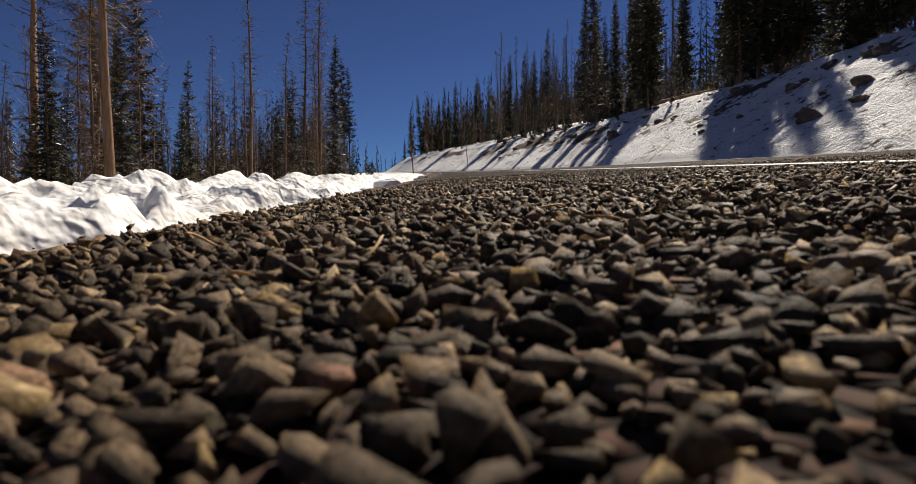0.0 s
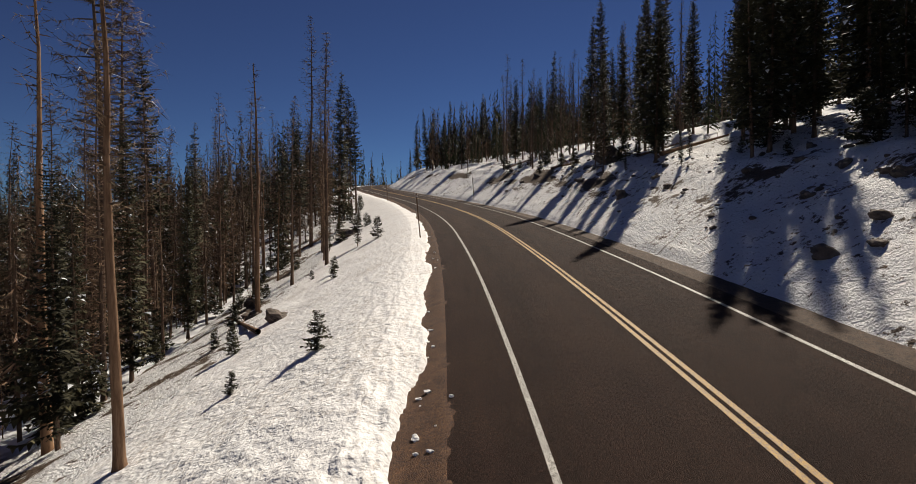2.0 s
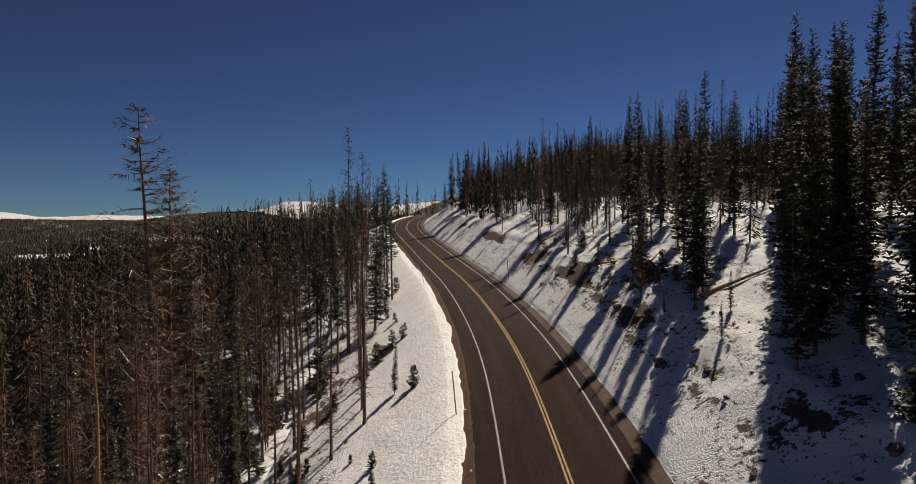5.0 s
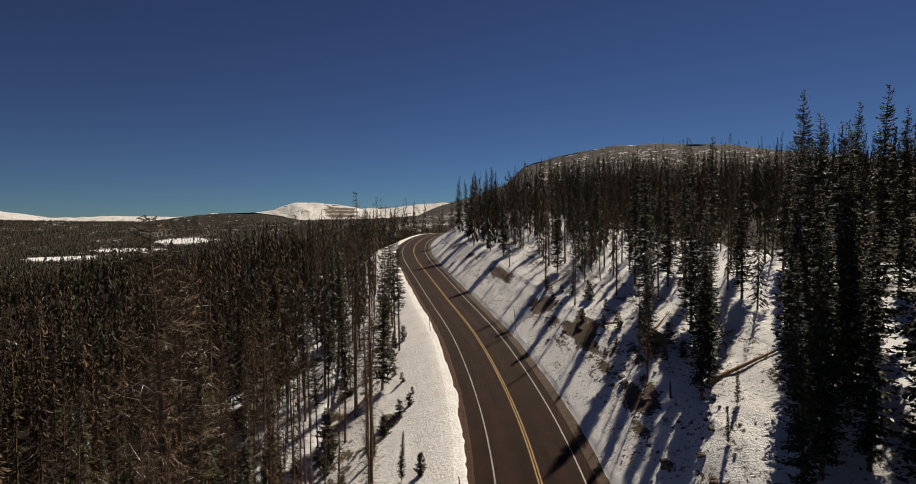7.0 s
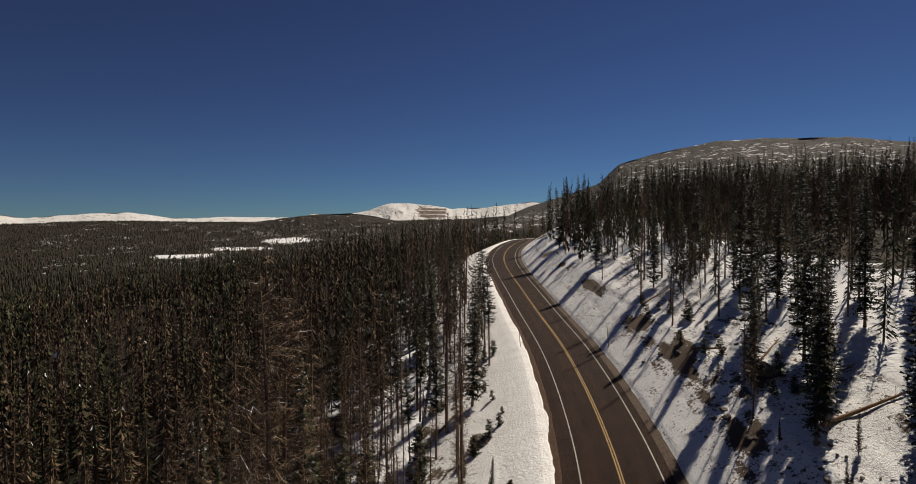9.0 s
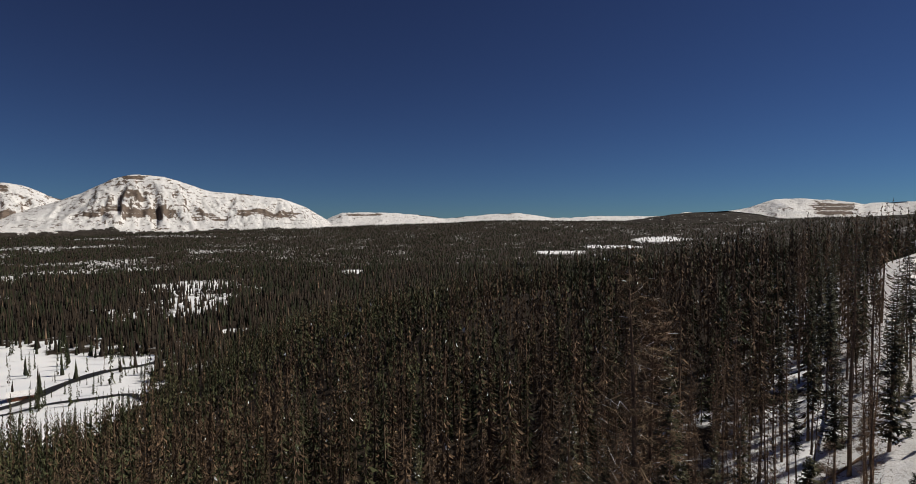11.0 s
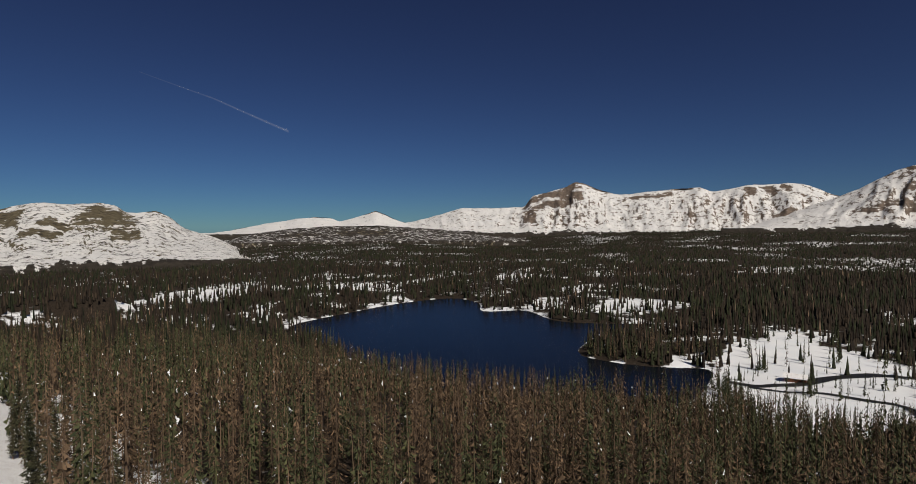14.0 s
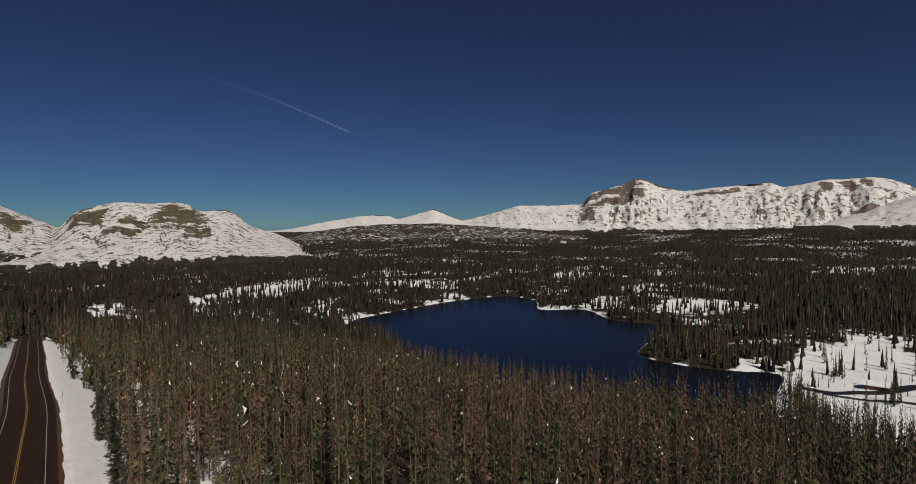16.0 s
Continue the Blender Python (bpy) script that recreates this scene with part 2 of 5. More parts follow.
def make_twigs(name, dark, light, snow_share, by_tree=False, dead_dark=(0.03, 0.021, 0.0135), dead_light=(0.19, 0.132, 0.082)):
    """Needles or twigs: shades per piece and per tree, a few pieces loaded with snow."""
    m, nt, b, N = nodes_of(name)
    g = nt.nodes.new("ShaderNodeNewGeometry")
    tilt = nt.nodes.new("ShaderNodeSeparateXYZ")
    nt.links.new(g.outputs["True Normal"], tilt.inputs[0])
    upright = math_of(nt, "ABSOLUTE", tilt.outputs[2])
    if by_tree:
        t = nt.nodes.new("ShaderNodeAttribute")
        t.attribute_name = "tone"
        tone = t.outputs["Fac"]
    else:
        tone = nt.nodes.new("ShaderNodeObjectInfo").outputs["Random"]
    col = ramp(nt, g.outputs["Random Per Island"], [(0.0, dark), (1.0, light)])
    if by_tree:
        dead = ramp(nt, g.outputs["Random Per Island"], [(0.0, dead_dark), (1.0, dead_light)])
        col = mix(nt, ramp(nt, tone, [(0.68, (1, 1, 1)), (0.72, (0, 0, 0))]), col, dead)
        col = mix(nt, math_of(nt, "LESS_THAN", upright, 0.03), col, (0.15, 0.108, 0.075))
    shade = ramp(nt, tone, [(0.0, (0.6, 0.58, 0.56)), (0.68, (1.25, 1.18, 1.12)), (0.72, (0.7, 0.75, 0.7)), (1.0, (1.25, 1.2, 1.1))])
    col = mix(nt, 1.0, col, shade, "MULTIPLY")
    pick = nt.nodes.new("ShaderNodeTexWhiteNoise")
    pick.noise_dimensions = "1D"
    nt.links.new(g.outputs["Random Per Island"], pick.inputs["W"])
    lying = math_of(nt, "GREATER_THAN", upright, 0.2)
    on = math_of(nt, "MULTIPLY", math_of(nt, "GREATER_THAN", pick.outputs[0], 1.0 - snow_share), lying)
    nt.links.new(mix(nt, on, col, (0.82, 0.84, 0.87)), b.inputs["Base Color"])
    b.inputs["Roughness"].default_value = 0.8
    b.inputs["Specular IOR Level"].default_value = 0.2
    return m


def make_rock(name, dark, light):
    m, nt, b, N = nodes_of(name)
    p = position_of(nt)
    n = noise_of(nt, 3.0, 7, p, 0.6)
    col = ramp(nt, n, [(0.3, dark), (0.7, light)])
    g = nt.nodes.new("ShaderNodeNewGeometry")
    sep = nt.nodes.new("ShaderNodeSeparateXYZ")
    nt.links.new(g.outputs["Normal"], sep.inputs[0])
    cap = ramp(nt, math_of(nt, "ADD", sep.outputs[2], math_of(nt, "MULTIPLY", noise_of(nt, 2.0, 4, p), 0.5)), [(1.08, (0, 0, 0)), (1.16, (1, 1, 1))])
    nt.links.new(mix(nt, cap, col, (0.82, 0.84, 0.86)), b.inputs["Base Color"])
    b.inputs["Roughness"].default_value = 0.88
    bump_of(nt, b, n, 0.8, 0.1)
    return m


def make_mountain(name, rock_share, forest=0.0, layers=1.2, stone=(0.22, 0.17, 0.135), grit_gain=1.65):
    m, nt, b, N = nodes_of(name)
    g = nt.nodes.new("ShaderNodeNewGeometry")
    p = g.outputs["Position"]
    sep, pos = nt.nodes.new("ShaderNodeSeparateXYZ"), nt.nodes.new("ShaderNodeSeparateXYZ")
    nt.links.new(g.outputs["True Normal"], sep.inputs[0])
    nt.links.new(p, pos.inputs[0])
    warp = math_of(nt, "ADD", pos.outputs[2], math_of(nt, "MULTIPLY", noise_of(nt, 0.004, 3, p), 30.0))
    lay = nt.nodes.new("ShaderNodeCombineXYZ")
    nt.links.new(math_of(nt, "MULTIPLY", warp, 0.11), lay.inputs[2])
    nt.links.new(math_of(nt, "MULTIPLY", pos.outputs[0], 0.0016), lay.inputs[0])
    nt.links.new(math_of(nt, "MULTIPLY", pos.outputs[1], 0.0016), lay.inputs[1])
    strata = noise_of(nt, 1.0, 4, lay.outputs[0], 0.6)
    long = nt.nodes.new("ShaderNodeMapping")
    long.inputs["Scale"].default_value = (0.02, 0.02, 0.006)
    nt.links.new(p, long.inputs["Vector"])
    streak = noise_of(nt, 1.0, 6, long.outputs[0], 0.7)
    crag = nt.nodes.new("ShaderNodeAttribute")
    crag.attribute_name = "crag"
    grit = nt.nodes.new("ShaderNodeMapping")
    grit.inputs["Scale"].default_value = (0.034, 0.034, 0.02)
    nt.links.new(p, grit.inputs["Vector"])
    speck = noise_of(nt, 1.0, 8, grit.outputs[0], 0.72)

    def around(v, gain):
        return math_of(nt, "MULTIPLY", math_of(nt, "SUBTRACT", v, 0.5), gain)
    k = math_of(nt, "ADD", 0.2 + rock_share, math_of(nt, "MULTIPLY", math_of(nt, "SUBTRACT", 0.82, sep.outputs[2]), 0.8))
    k = math_of(nt, "ADD", k, around(speck, grit_gain))
    k = math_of(nt, "ADD", k, around(streak, 1.0))
    k = math_of(nt, "ADD", k, math_of(nt, "MULTIPLY", around(strata, layers), math_of(nt, "ADD", 0.22, crag.outputs["Fac"])))
    k = math_of(nt, "ADD", k, math_of(nt, "MULTIPLY", crag.outputs["Fac"], 0.5))
    mask = ramp(nt, k, [(0.40, (0, 0, 0)), (0.48, (1, 1, 1))])
    rock = ramp(nt, noise_of(nt, 0.05, 6, p), [(0.3, tuple(c * 0.45 for c in stone)), (0.7, stone)])
    snow = ramp(nt, noise_of(nt, 0.01, 4, p), [(0.3, (0.72, 0.71, 0.70)), (0.7, (0.82, 0.80, 0.77))])
    col = mix(nt, mask, snow, rock)
    a = nt.nodes.new("ShaderNodeAttribute")
    a.attribute_name = "wood"
    wood = ramp(nt, math_of(nt, "ADD", math_of(nt, "MULTIPLY", noise_of(nt, 0.045, 6, p, 0.75), 0.8), math_of(nt, "MAXIMUM", a.outputs["Fac"], forest)), [(0.92, (0, 0, 0)), (0.98, (1, 1, 1))])
    trees = ramp(nt, noise_of(nt, 0.06, 4, p), [(0.3, (0.025, 0.022, 0.018)), (0.7, (0.06, 0.05, 0.04))])
    nt.links.new(mix(nt, wood, col, trees), b.inputs["Base Color"])
    b.inputs["Roughness"].default_value = 0.9
    b.inputs["Specular IOR Level"].default_value = 0.1
    bump_of(nt, b, noise_of(nt, 0.04, 7, p, 0.65), 0.9, 14.0)
    return m


def make_water():
    m, nt, b, N = nodes_of("lake_water")
    b.inputs["Base Color"].default_value = (0.003, 0.005, 0.009, 1)
    b.inputs["Roughness"].default_value = 0.22
    b.inputs["IOR"].default_value = 1.33
    mp = nt.nodes.new("ShaderNodeMapping")
    mp.inputs["Scale"].default_value = (0.5, 0.9, 1)
    nt.links.new(position_of(nt), mp.inputs["Vector"])
    bump_of(nt, b, noise_of(nt, 1.0, 4, mp.outputs[0]), 0.3, 0.2)
    return m


def make_plain(name, colour, rough=0.7, spread=0.25, scale=4.0, metal=0.0):
    m, nt, b, N = nodes_of(name)
    n = noise_of(nt, scale, 5, position_of(nt))
    nt.links.new(ramp(nt, n, [(0.3, tuple(c * (1 - spread) for c in colour)), (0.7, tuple(min(1, c * (1 + spread)) for c in colour))]), b.inputs["Base Color"])
    b.inputs["Roughness"].default_value, b.inputs["Metallic"].default_value = rough, metal
    return m


SNOW, BANK, FLOOR = make_snow(), make_bank_snow(), make_forest_floor()
ASPHALT = make_asphalt()
GRAVEL = make_gravel_ground("reddish_gravel", (0.022, 0.009, 0.0035), (0.082, 0.035, 0.0125), (0.25, 0.12, 0.05))
DARK_GRAVEL = make_gravel_ground("dark_brown_gravel", (0.022, 0.012, 0.007), (0.075, 0.044, 0.025), (0.19, 0.115, 0.066))
WHITE, YELLOW = make_paint("white_road_paint", (0.58, 0.555, 0.51)), make_paint("yellow_road_paint", (0.56, 0.285, 0.005))
BARK = make_bark("grey_brown_bark", (0.075, 0.052, 0.038), (0.26, 0.185, 0.135))
BARE = make_bark("barkless_orange_brown_trunk", (0.13, 0.075, 0.042), (0.34, 0.22, 0.14))
NEEDLE = make_twigs("spruce_needles", (0.03, 0.031, 0.018), (0.095, 0.09, 0.05), 0.03)
TWIG = make_twigs("dead_twigs", (0.11, 0.074, 0.05), (0.30, 0.21, 0.14), 0.03)
WOODS = make_twigs("forest_twigs", (0.026, 0.033, 0.016), (0.085, 0.088, 0.042), 0.005, True)
TANGLE = make_twigs("undergrowth_twigs", (0.026, 0.033, 0.016), (0.085, 0.09, 0.045), 0.02, True, (0.08, 0.053, 0.036), (0.24, 0.16, 0.105))
# far trees: the canopy's self-shadowing is put into these darker colours
FARWOODS = make_twigs("distant_forest_with_canopy_shade", (0.010, 0.013, 0.006), (0.028, 0.031, 0.014), 0.0, True, (0.016, 0.012, 0.0085), (0.042, 0.031, 0.021))
ROCK = make_rock("grey_brown_rock", (0.05, 0.04, 0.033), (0.20, 0.155, 0.125))
WATER = make_water()

# ---- plan of the road: left edge line, its heading and height ----
EDGE = [(-230, -455), (-175, -440), (-135, -415), (-120, -380), (-116, -345), (-106, -315), (-97, -288), (-82.5, -244), (-65, -192.5), (-48.8, -141), (-38.8, -112.5), (-28.1, -82.5),
        (-21.9, -66), (-14.4, -51), (-7.5, -36), (-2.5, -22.5), (0.25, -12.5), (1.25, -3.8), (1.31, 3.8), (1.1, 12.5), (0.25, 29.4), (-1.9, 51.8),
        (-7.0, 78), (-13.8, 102.5), (-20, 125), (-27.1, 151), (-31, 171), (-32.5, 193), (-30, 215), (-22.5, 230), (-6, 245), (19, 256)]
LANE = 3.34


def spline(points, step=1.0):
    p = np.array(points, float)
    p = np.vstack([2 * p[0] - p[1], p, 2 * p[-1] - p[-2]])
    out = []
    for i in range(1, len(p) - 2):
        n = max(2, int(np.linalg.norm(p[i + 1] - p[i]) / step))
        t = np.linspace(0, 1, n, endpoint=False)[:, None]
        out.append(0.5 * (2 * p[i] + (p[i + 1] - p[i - 1]) * t + (2 * p[i - 1] - 5 * p[i] + 4 * p[i + 1] - p[i + 2]) * t ** 2
                          + (3 * p[i] - p[i - 1] - 3 * p[i + 1] + p[i + 2]) * t ** 3))
    return np.vstack(out + [p[-2:-1]])


LINE = spline(EDGE)
for _ in range(30):
    LINE[1:-1] = 0.5 * LINE[1:-1] + 0.25 * (LINE[:-2] + LINE[2:])
_h = np.gradient(LINE, axis=0)
_h /= np.linalg.norm(_h, axis=1)[:, None]
RIGHT = np.stack([_h[:, 1], -_h[:, 0]], 1)
MID = LINE + RIGHT * LANE
ARC = np.concatenate([[0], np.cumsum(np.linalg.norm(np.diff(MID, axis=0), axis=1))])
ARC -= np.interp(0.0, MID[:, 1], ARC)
HEAD = np.gradient(MID, axis=0)
HEAD /= np.linalg.norm(HEAD, axis=1)[:, None]
ROADZ = np.where(MID[:, 1] > 215, 0.092 * 215 + 0.02 * (MID[:, 1] - 215), 0.092 * MID[:, 1]) + 0.251
BANKING = 0.02 + 0.034 * np.exp(-(ARC / 45.0) ** 2)
LEFT_ASPHALT, LEFT_SNOW, RIGHT_ASPHALT, RIGHT_SNOW = -4.85, -5.55, 4.2, 5.15


def station(x, y):
    """Nearest place on the road: index, distance along, offset to the right."""
    x, y = np.ravel(x), np.ravel(y)
    idx = np.empty(len(x), int)
    for a in range(0, len(x), 20000):
        d = (x[a:a + 20000, None] - MID[None, :, 0]) ** 2 + (y[a:a + 20000, None] - MID[None, :, 1]) ** 2
        idx[a:a + 20000] = d.argmin(1)
    dx, dy = x - MID[idx, 0], y - MID[idx, 1]
    along = dx * HEAD[idx, 0] + dy * HEAD[idx, 1]
    across = dx * HEAD[idx, 1] - dy * HEAD[idx, 0]
    end = (idx == 0) | (idx == len(MID) - 1)
    across = np.where(end, np.sign(across) * np.hypot(dx, dy), across)
    along = np.where(end, 0, along)
    return idx, ARC[idx] + along, across


def on_road(s, u):
    """World x, y of a place given along and across the road."""
    x = np.interp(s, ARC, MID[:, 0]) + u * np.interp(s, ARC, HEAD[:, 1])
    y = np.interp(s, ARC, MID[:, 1]) - u * np.interp(s, ARC, HEAD[:, 0])
    return x, y


LAKE_Z = -61.0
SHORE = [(133.2, 452), (136.2, 500), (135.2, 520), (131, 562), (125, 632), (119.5, 673), (116.8, 630), (116.3, 572), (112, 577), (109.2, 520), (104.4, 511), (99.6, 520),
         (101.5, 492), (104, 482), (106.9, 395), (104, 370), (99.8, 363), (94.8, 367), (95.0, 330), (96.4, 295), (99, 268), (104, 246), (112, 248), (120, 272), (127, 335)]
_s = np.array([(-math.sin(radians(a)) * r, math.cos(radians(a)) * r) for a, r in SHORE + SHORE[:1]])
LAKE = spline(_s, 8.0)


def round_eye(pairs):
    """World x, y of places given as bearing (degrees to the left) and distance."""
    return np.array([(-math.sin(radians(a)) * r, math.cos(radians(a)) * r) for a, r in pairs])


MEADOW = round_eye([(98.5, 262), (95.5, 292), (94.6, 325), (93.9, 356), (93.2, 415), (91.1, 451), (88.5, 478), (86.5, 468), (85.2, 440), (83.5, 425), (81, 408), (78.5, 400), (77.5, 385),
                    (79.5, 365), (79, 340), (79.5, 318), (79.2, 300), (82, 280), (85, 262), (88.7, 250), (94, 246), (98.5, 262)])


def lake_distance(x, y):
    """Metres from the shore, negative over the water."""
    return shape_distance(x, y, LAKE)


def shape_distance(x, y, outline):
    """Metres from a closed outline, negative inside."""
    x, y = np.ravel(x), np.ravel(y)
    out = np.empty(len(x))
    a, b = outline[:-1], outline[1:]
    for k in range(0, len(x), 20000):
        px, py = x[k:k + 20000, None], y[k:k + 20000, None]
        ex, ey = b[:, 0] - a[:, 0], b[:, 1] - a[:, 1]
        t = np.clip(((px - a[:, 0]) * ex + (py - a[:, 1]) * ey) / (ex * ex + ey * ey + 1e-9), 0, 1)
        d = np.sqrt(((px - a[:, 0] - t * ex) ** 2 + (py - a[:, 1] - t * ey) ** 2).min(1))
        cross = ((a[:, 1] > py) != (b[:, 1] > py)) & (px < ex * (py - a[:, 1]) / np.where(ey == 0, 1e-9, ey) + a[:, 0])
        out[k:k + 20000] = np.where(cross.sum(1) % 2 == 1, -d, d)
    return out


def verge(s, u, zc, e):
    """Height of the ground beside the road, without small relief."""
    left, right = np.maximum(-u + LEFT_SNOW, 0), np.maximum(u - RIGHT_SNOW, 0)
    z = zc + e * np.clip(u, LEFT_SNOW, RIGHT_SNOW)
    v = np.maximum(left - 0.9, 0)
    drop = np.where(v < 16, 0.43 * v - 0.25 * (1 - np.exp(-v / 1.0)), 6.63 + (0.22 - 0.09 * smooth(30, 200, s)) * (v - 16))
    rise = np.where(right < 7.5, 0.6 * right, np.where(right < 36, 4.5 + 0.29 * (right - 7.5), 12.77 + 0.15 * np.minimum(right - 36, 250)))
    return z - drop + rise


def valley(x, y):
    r = np.hypot(x, y)
    base = LAKE_Z + 2.0 + 21 * smooth(700, 3200, r) + 8 * (fbm(x / 260, y / 260, 3, 5) - 0.4) * smooth(650, 1000, r) + 45 * (fbm(x / 700, y / 700, 3, 6) - 0.47) * smooth(1500, 2600, r)
    az = np.degrees(np.arctan2(-x, y))
    base = base + (26 * smooth(104, 88, az) + 48 * smooth(76, 48, az)) * smooth(1400, 3200, r)
    base = base - 14 * smooth(100, 112, az) * smooth(1200, 2600, r) - 16 * smooth(132, 146, az) * smooth(800, 1400, r)
    d = lake_distance(x, y)
    return np.where(d < 0, LAKE_Z - np.minimum(4, -d * 0.25) - 0.15, np.minimum(base + 3, LAKE_Z + 0.25 + 0.06 * d) * (d < 120) + (d >= 120) * (base + 3))


def ground(x, y):
    shape = np.shape(x)
    x, y = np.ravel(np.asarray(x, float)), np.ravel(np.asarray(y, float))
    i, s, u = station(x, y)
    away = smooth(14, 90, np.abs(u))
    base = ROADZ[i] * (1 - away) + (0.045 * np.clip(y, -260, 300)) * away
    near = verge(np.clip(y, -300, 300), u, base, BANKING[i] * (1 - away))
    near = near + (fbm(x / 14, y / 14, 3, 3) - 0.5) * 2.2 * smooth(12, 40, np.abs(u))
    low = valley(x, y)
    top = np.maximum(near, low)
    k = np.clip(1 - np.abs(near - low) / 8.0, 0, 1)
    z = np.where(u < 0, top + k * k * 1.5 * (lake_distance(x, y) > 10), near)
    r, az = np.hypot(x, y), np.degrees(np.arctan2(-x, y))
    hill = 55 * smooth(25, -5, az) * (1 - smooth(900, 2200, r))
    z = z + 9.5 * np.exp(-((r - 255) / 95) ** 2) * smooth(80, 62, az) * smooth(2, 16, az) * smooth(25, 60, -u)
    z = np.maximum(z - 9 * smooth(130, 330, r) * smooth(104, 116, az) * smooth(158, 144, az) * smooth(20, 60, -u), np.minimum(z, low))
    f = smooth(290, 620, r) * np.where((y < 0) & (s > -570), smooth(14, 80, np.abs(u)), 1.0)
    return (z * (1 - f) + (low + hill) * f).reshape(shape)


# ---- ground sheet ----
def build_ground():
    rad = np.concatenate([np.linspace(3, 30, 24), np.geomspace(31.5, 4650, 170)])
    ang = np.radians(np.concatenate([np.linspace(-50, 186, 440), np.linspace(190, 306, 30)]))
    R, A = np.meshgrid(rad, ang, indexing="ij")
    X, Y = -np.sin(A) * R, np.cos(A) * R
    Z = ground(X, Y)
    _, s, u = station(X, Y)
    s, u = s.reshape(X.shape), u.reshape(X.shape)
    sunk = np.where(s < -330, 0.45, 1.0) * smooth(STRIP_L - 2.5, STRIP_L + 1.0, u) * (1 - smooth(STRIP_R - 1.0, STRIP_R + 2.5, u))
    Z = Z - 0.9 * sunk
    V = np.stack([X, Y, Z], -1).reshape(-1, 3)
    V = np.vstack([V, [[0, 0, -1.2]]])
    F = grid_faces(len(rad), len(ang), True)
    me = quick_mesh("ground", V, F[:, ::-1], [FLOOR], attrs={"clear": np.append(clearing(X, Y), 0)}, shade=True)
    tagged(new("ground", me), "snow-patched forest ground falling from the road to the valley", "ground", kind="structure")


STRIP_L, STRIP_R = -19.0, 22.0


def clearing(x, y):
    """0 in dense forest, up to 1 on open snow."""
    x, y = np.ravel(x), np.ravel(y)
    r, az = np.hypot(x, y), np.degrees(np.arctan2(-x, y))
    _, s, u = station(x, y)
    c = 0.75 * (1 - 0.5 * smooth(800, 1300, r)) * smooth(0.52, 0.72, fbm(x / 120, y / 120, 5, 21)) * smooth(430, 600, r) * (0.12 + 0.88 * smooth(52, 80, az))
    c = np.maximum(c, 0.5 * smooth(0.5, 0.62, fbm(x / 42, y / 42, 4, 23)) * smooth(420, 520, r) * smooth(92, 104, az) * (1 - 0.4 * smooth(800, 1300, r)) * (0.4 + 0.6 * smooth(0.45, 0.55, fbm(x / 190, y / 190, 3, 24))))
    c = np.maximum(c, 0.22 * smooth(0.52, 0.64, fbm(x / 55, y / 55, 4, 27)) * smooth(900, 1200, r) * smooth(90, 70, az))
    m = shape_distance(x, y, MEADOW) + 20 * (fbm(x / 30, y / 30, 4, 8) - 0.5) + 8 * (fbm(x / 9, y / 9, 3, 9) - 0.5)
    c = np.maximum(c, 1 - smooth(-3, 5, m))
    c = np.maximum(c, 0.62 * (1 - smooth(20, 62, m)) * smooth(0.42, 0.6, fbm(x / 16, y / 16, 3, 14)) * smooth(300, 345, r))
    d = lake_distance(x, y)
    far_side = np.maximum(smooth(330, 350, r), smooth(99.5, 97.0, az))
    c = np.maximum(c, 0.9 * (1 - smooth(1.0, 8.5, np.abs(d + 1) + 7 * fbm(x / 14, y / 14, 3, 26))) * far_side)
    c = np.maximum(c, np.where(u < 0, 0.55, 0.75) * smooth(STRIP_L - 22, STRIP_L - 2, u) * smooth(STRIP_R + 34, STRIP_R + 8, u) * (r < 260) * (s > -220))
    c = np.maximum(c, 0.5 * (np.abs(u) < 8.5) * (s < -320) * (s > -385))
    for a, rr, wa, wr in ((75.6, 590, 20, 15), (71.8, 480, 12, 8), (60.5, 1000, 28, 60), (97, 2300, 120, 60), (127, 2500, 90, 60), (39.8, 1540, 100, 70), (35, 1760, 110, 110), (30.3, 2080, 130, 150)):
        c = np.maximum(c, (1.0 if rr < 1300 else 0.64) - smooth(0.5, 1.15, 0.5 * (fbm(x / 70, y / 70, 4, 28) - 0.5) + np.hypot((az - a) / 57.3 * r / wa, (r - rr) / wr)))
    return c


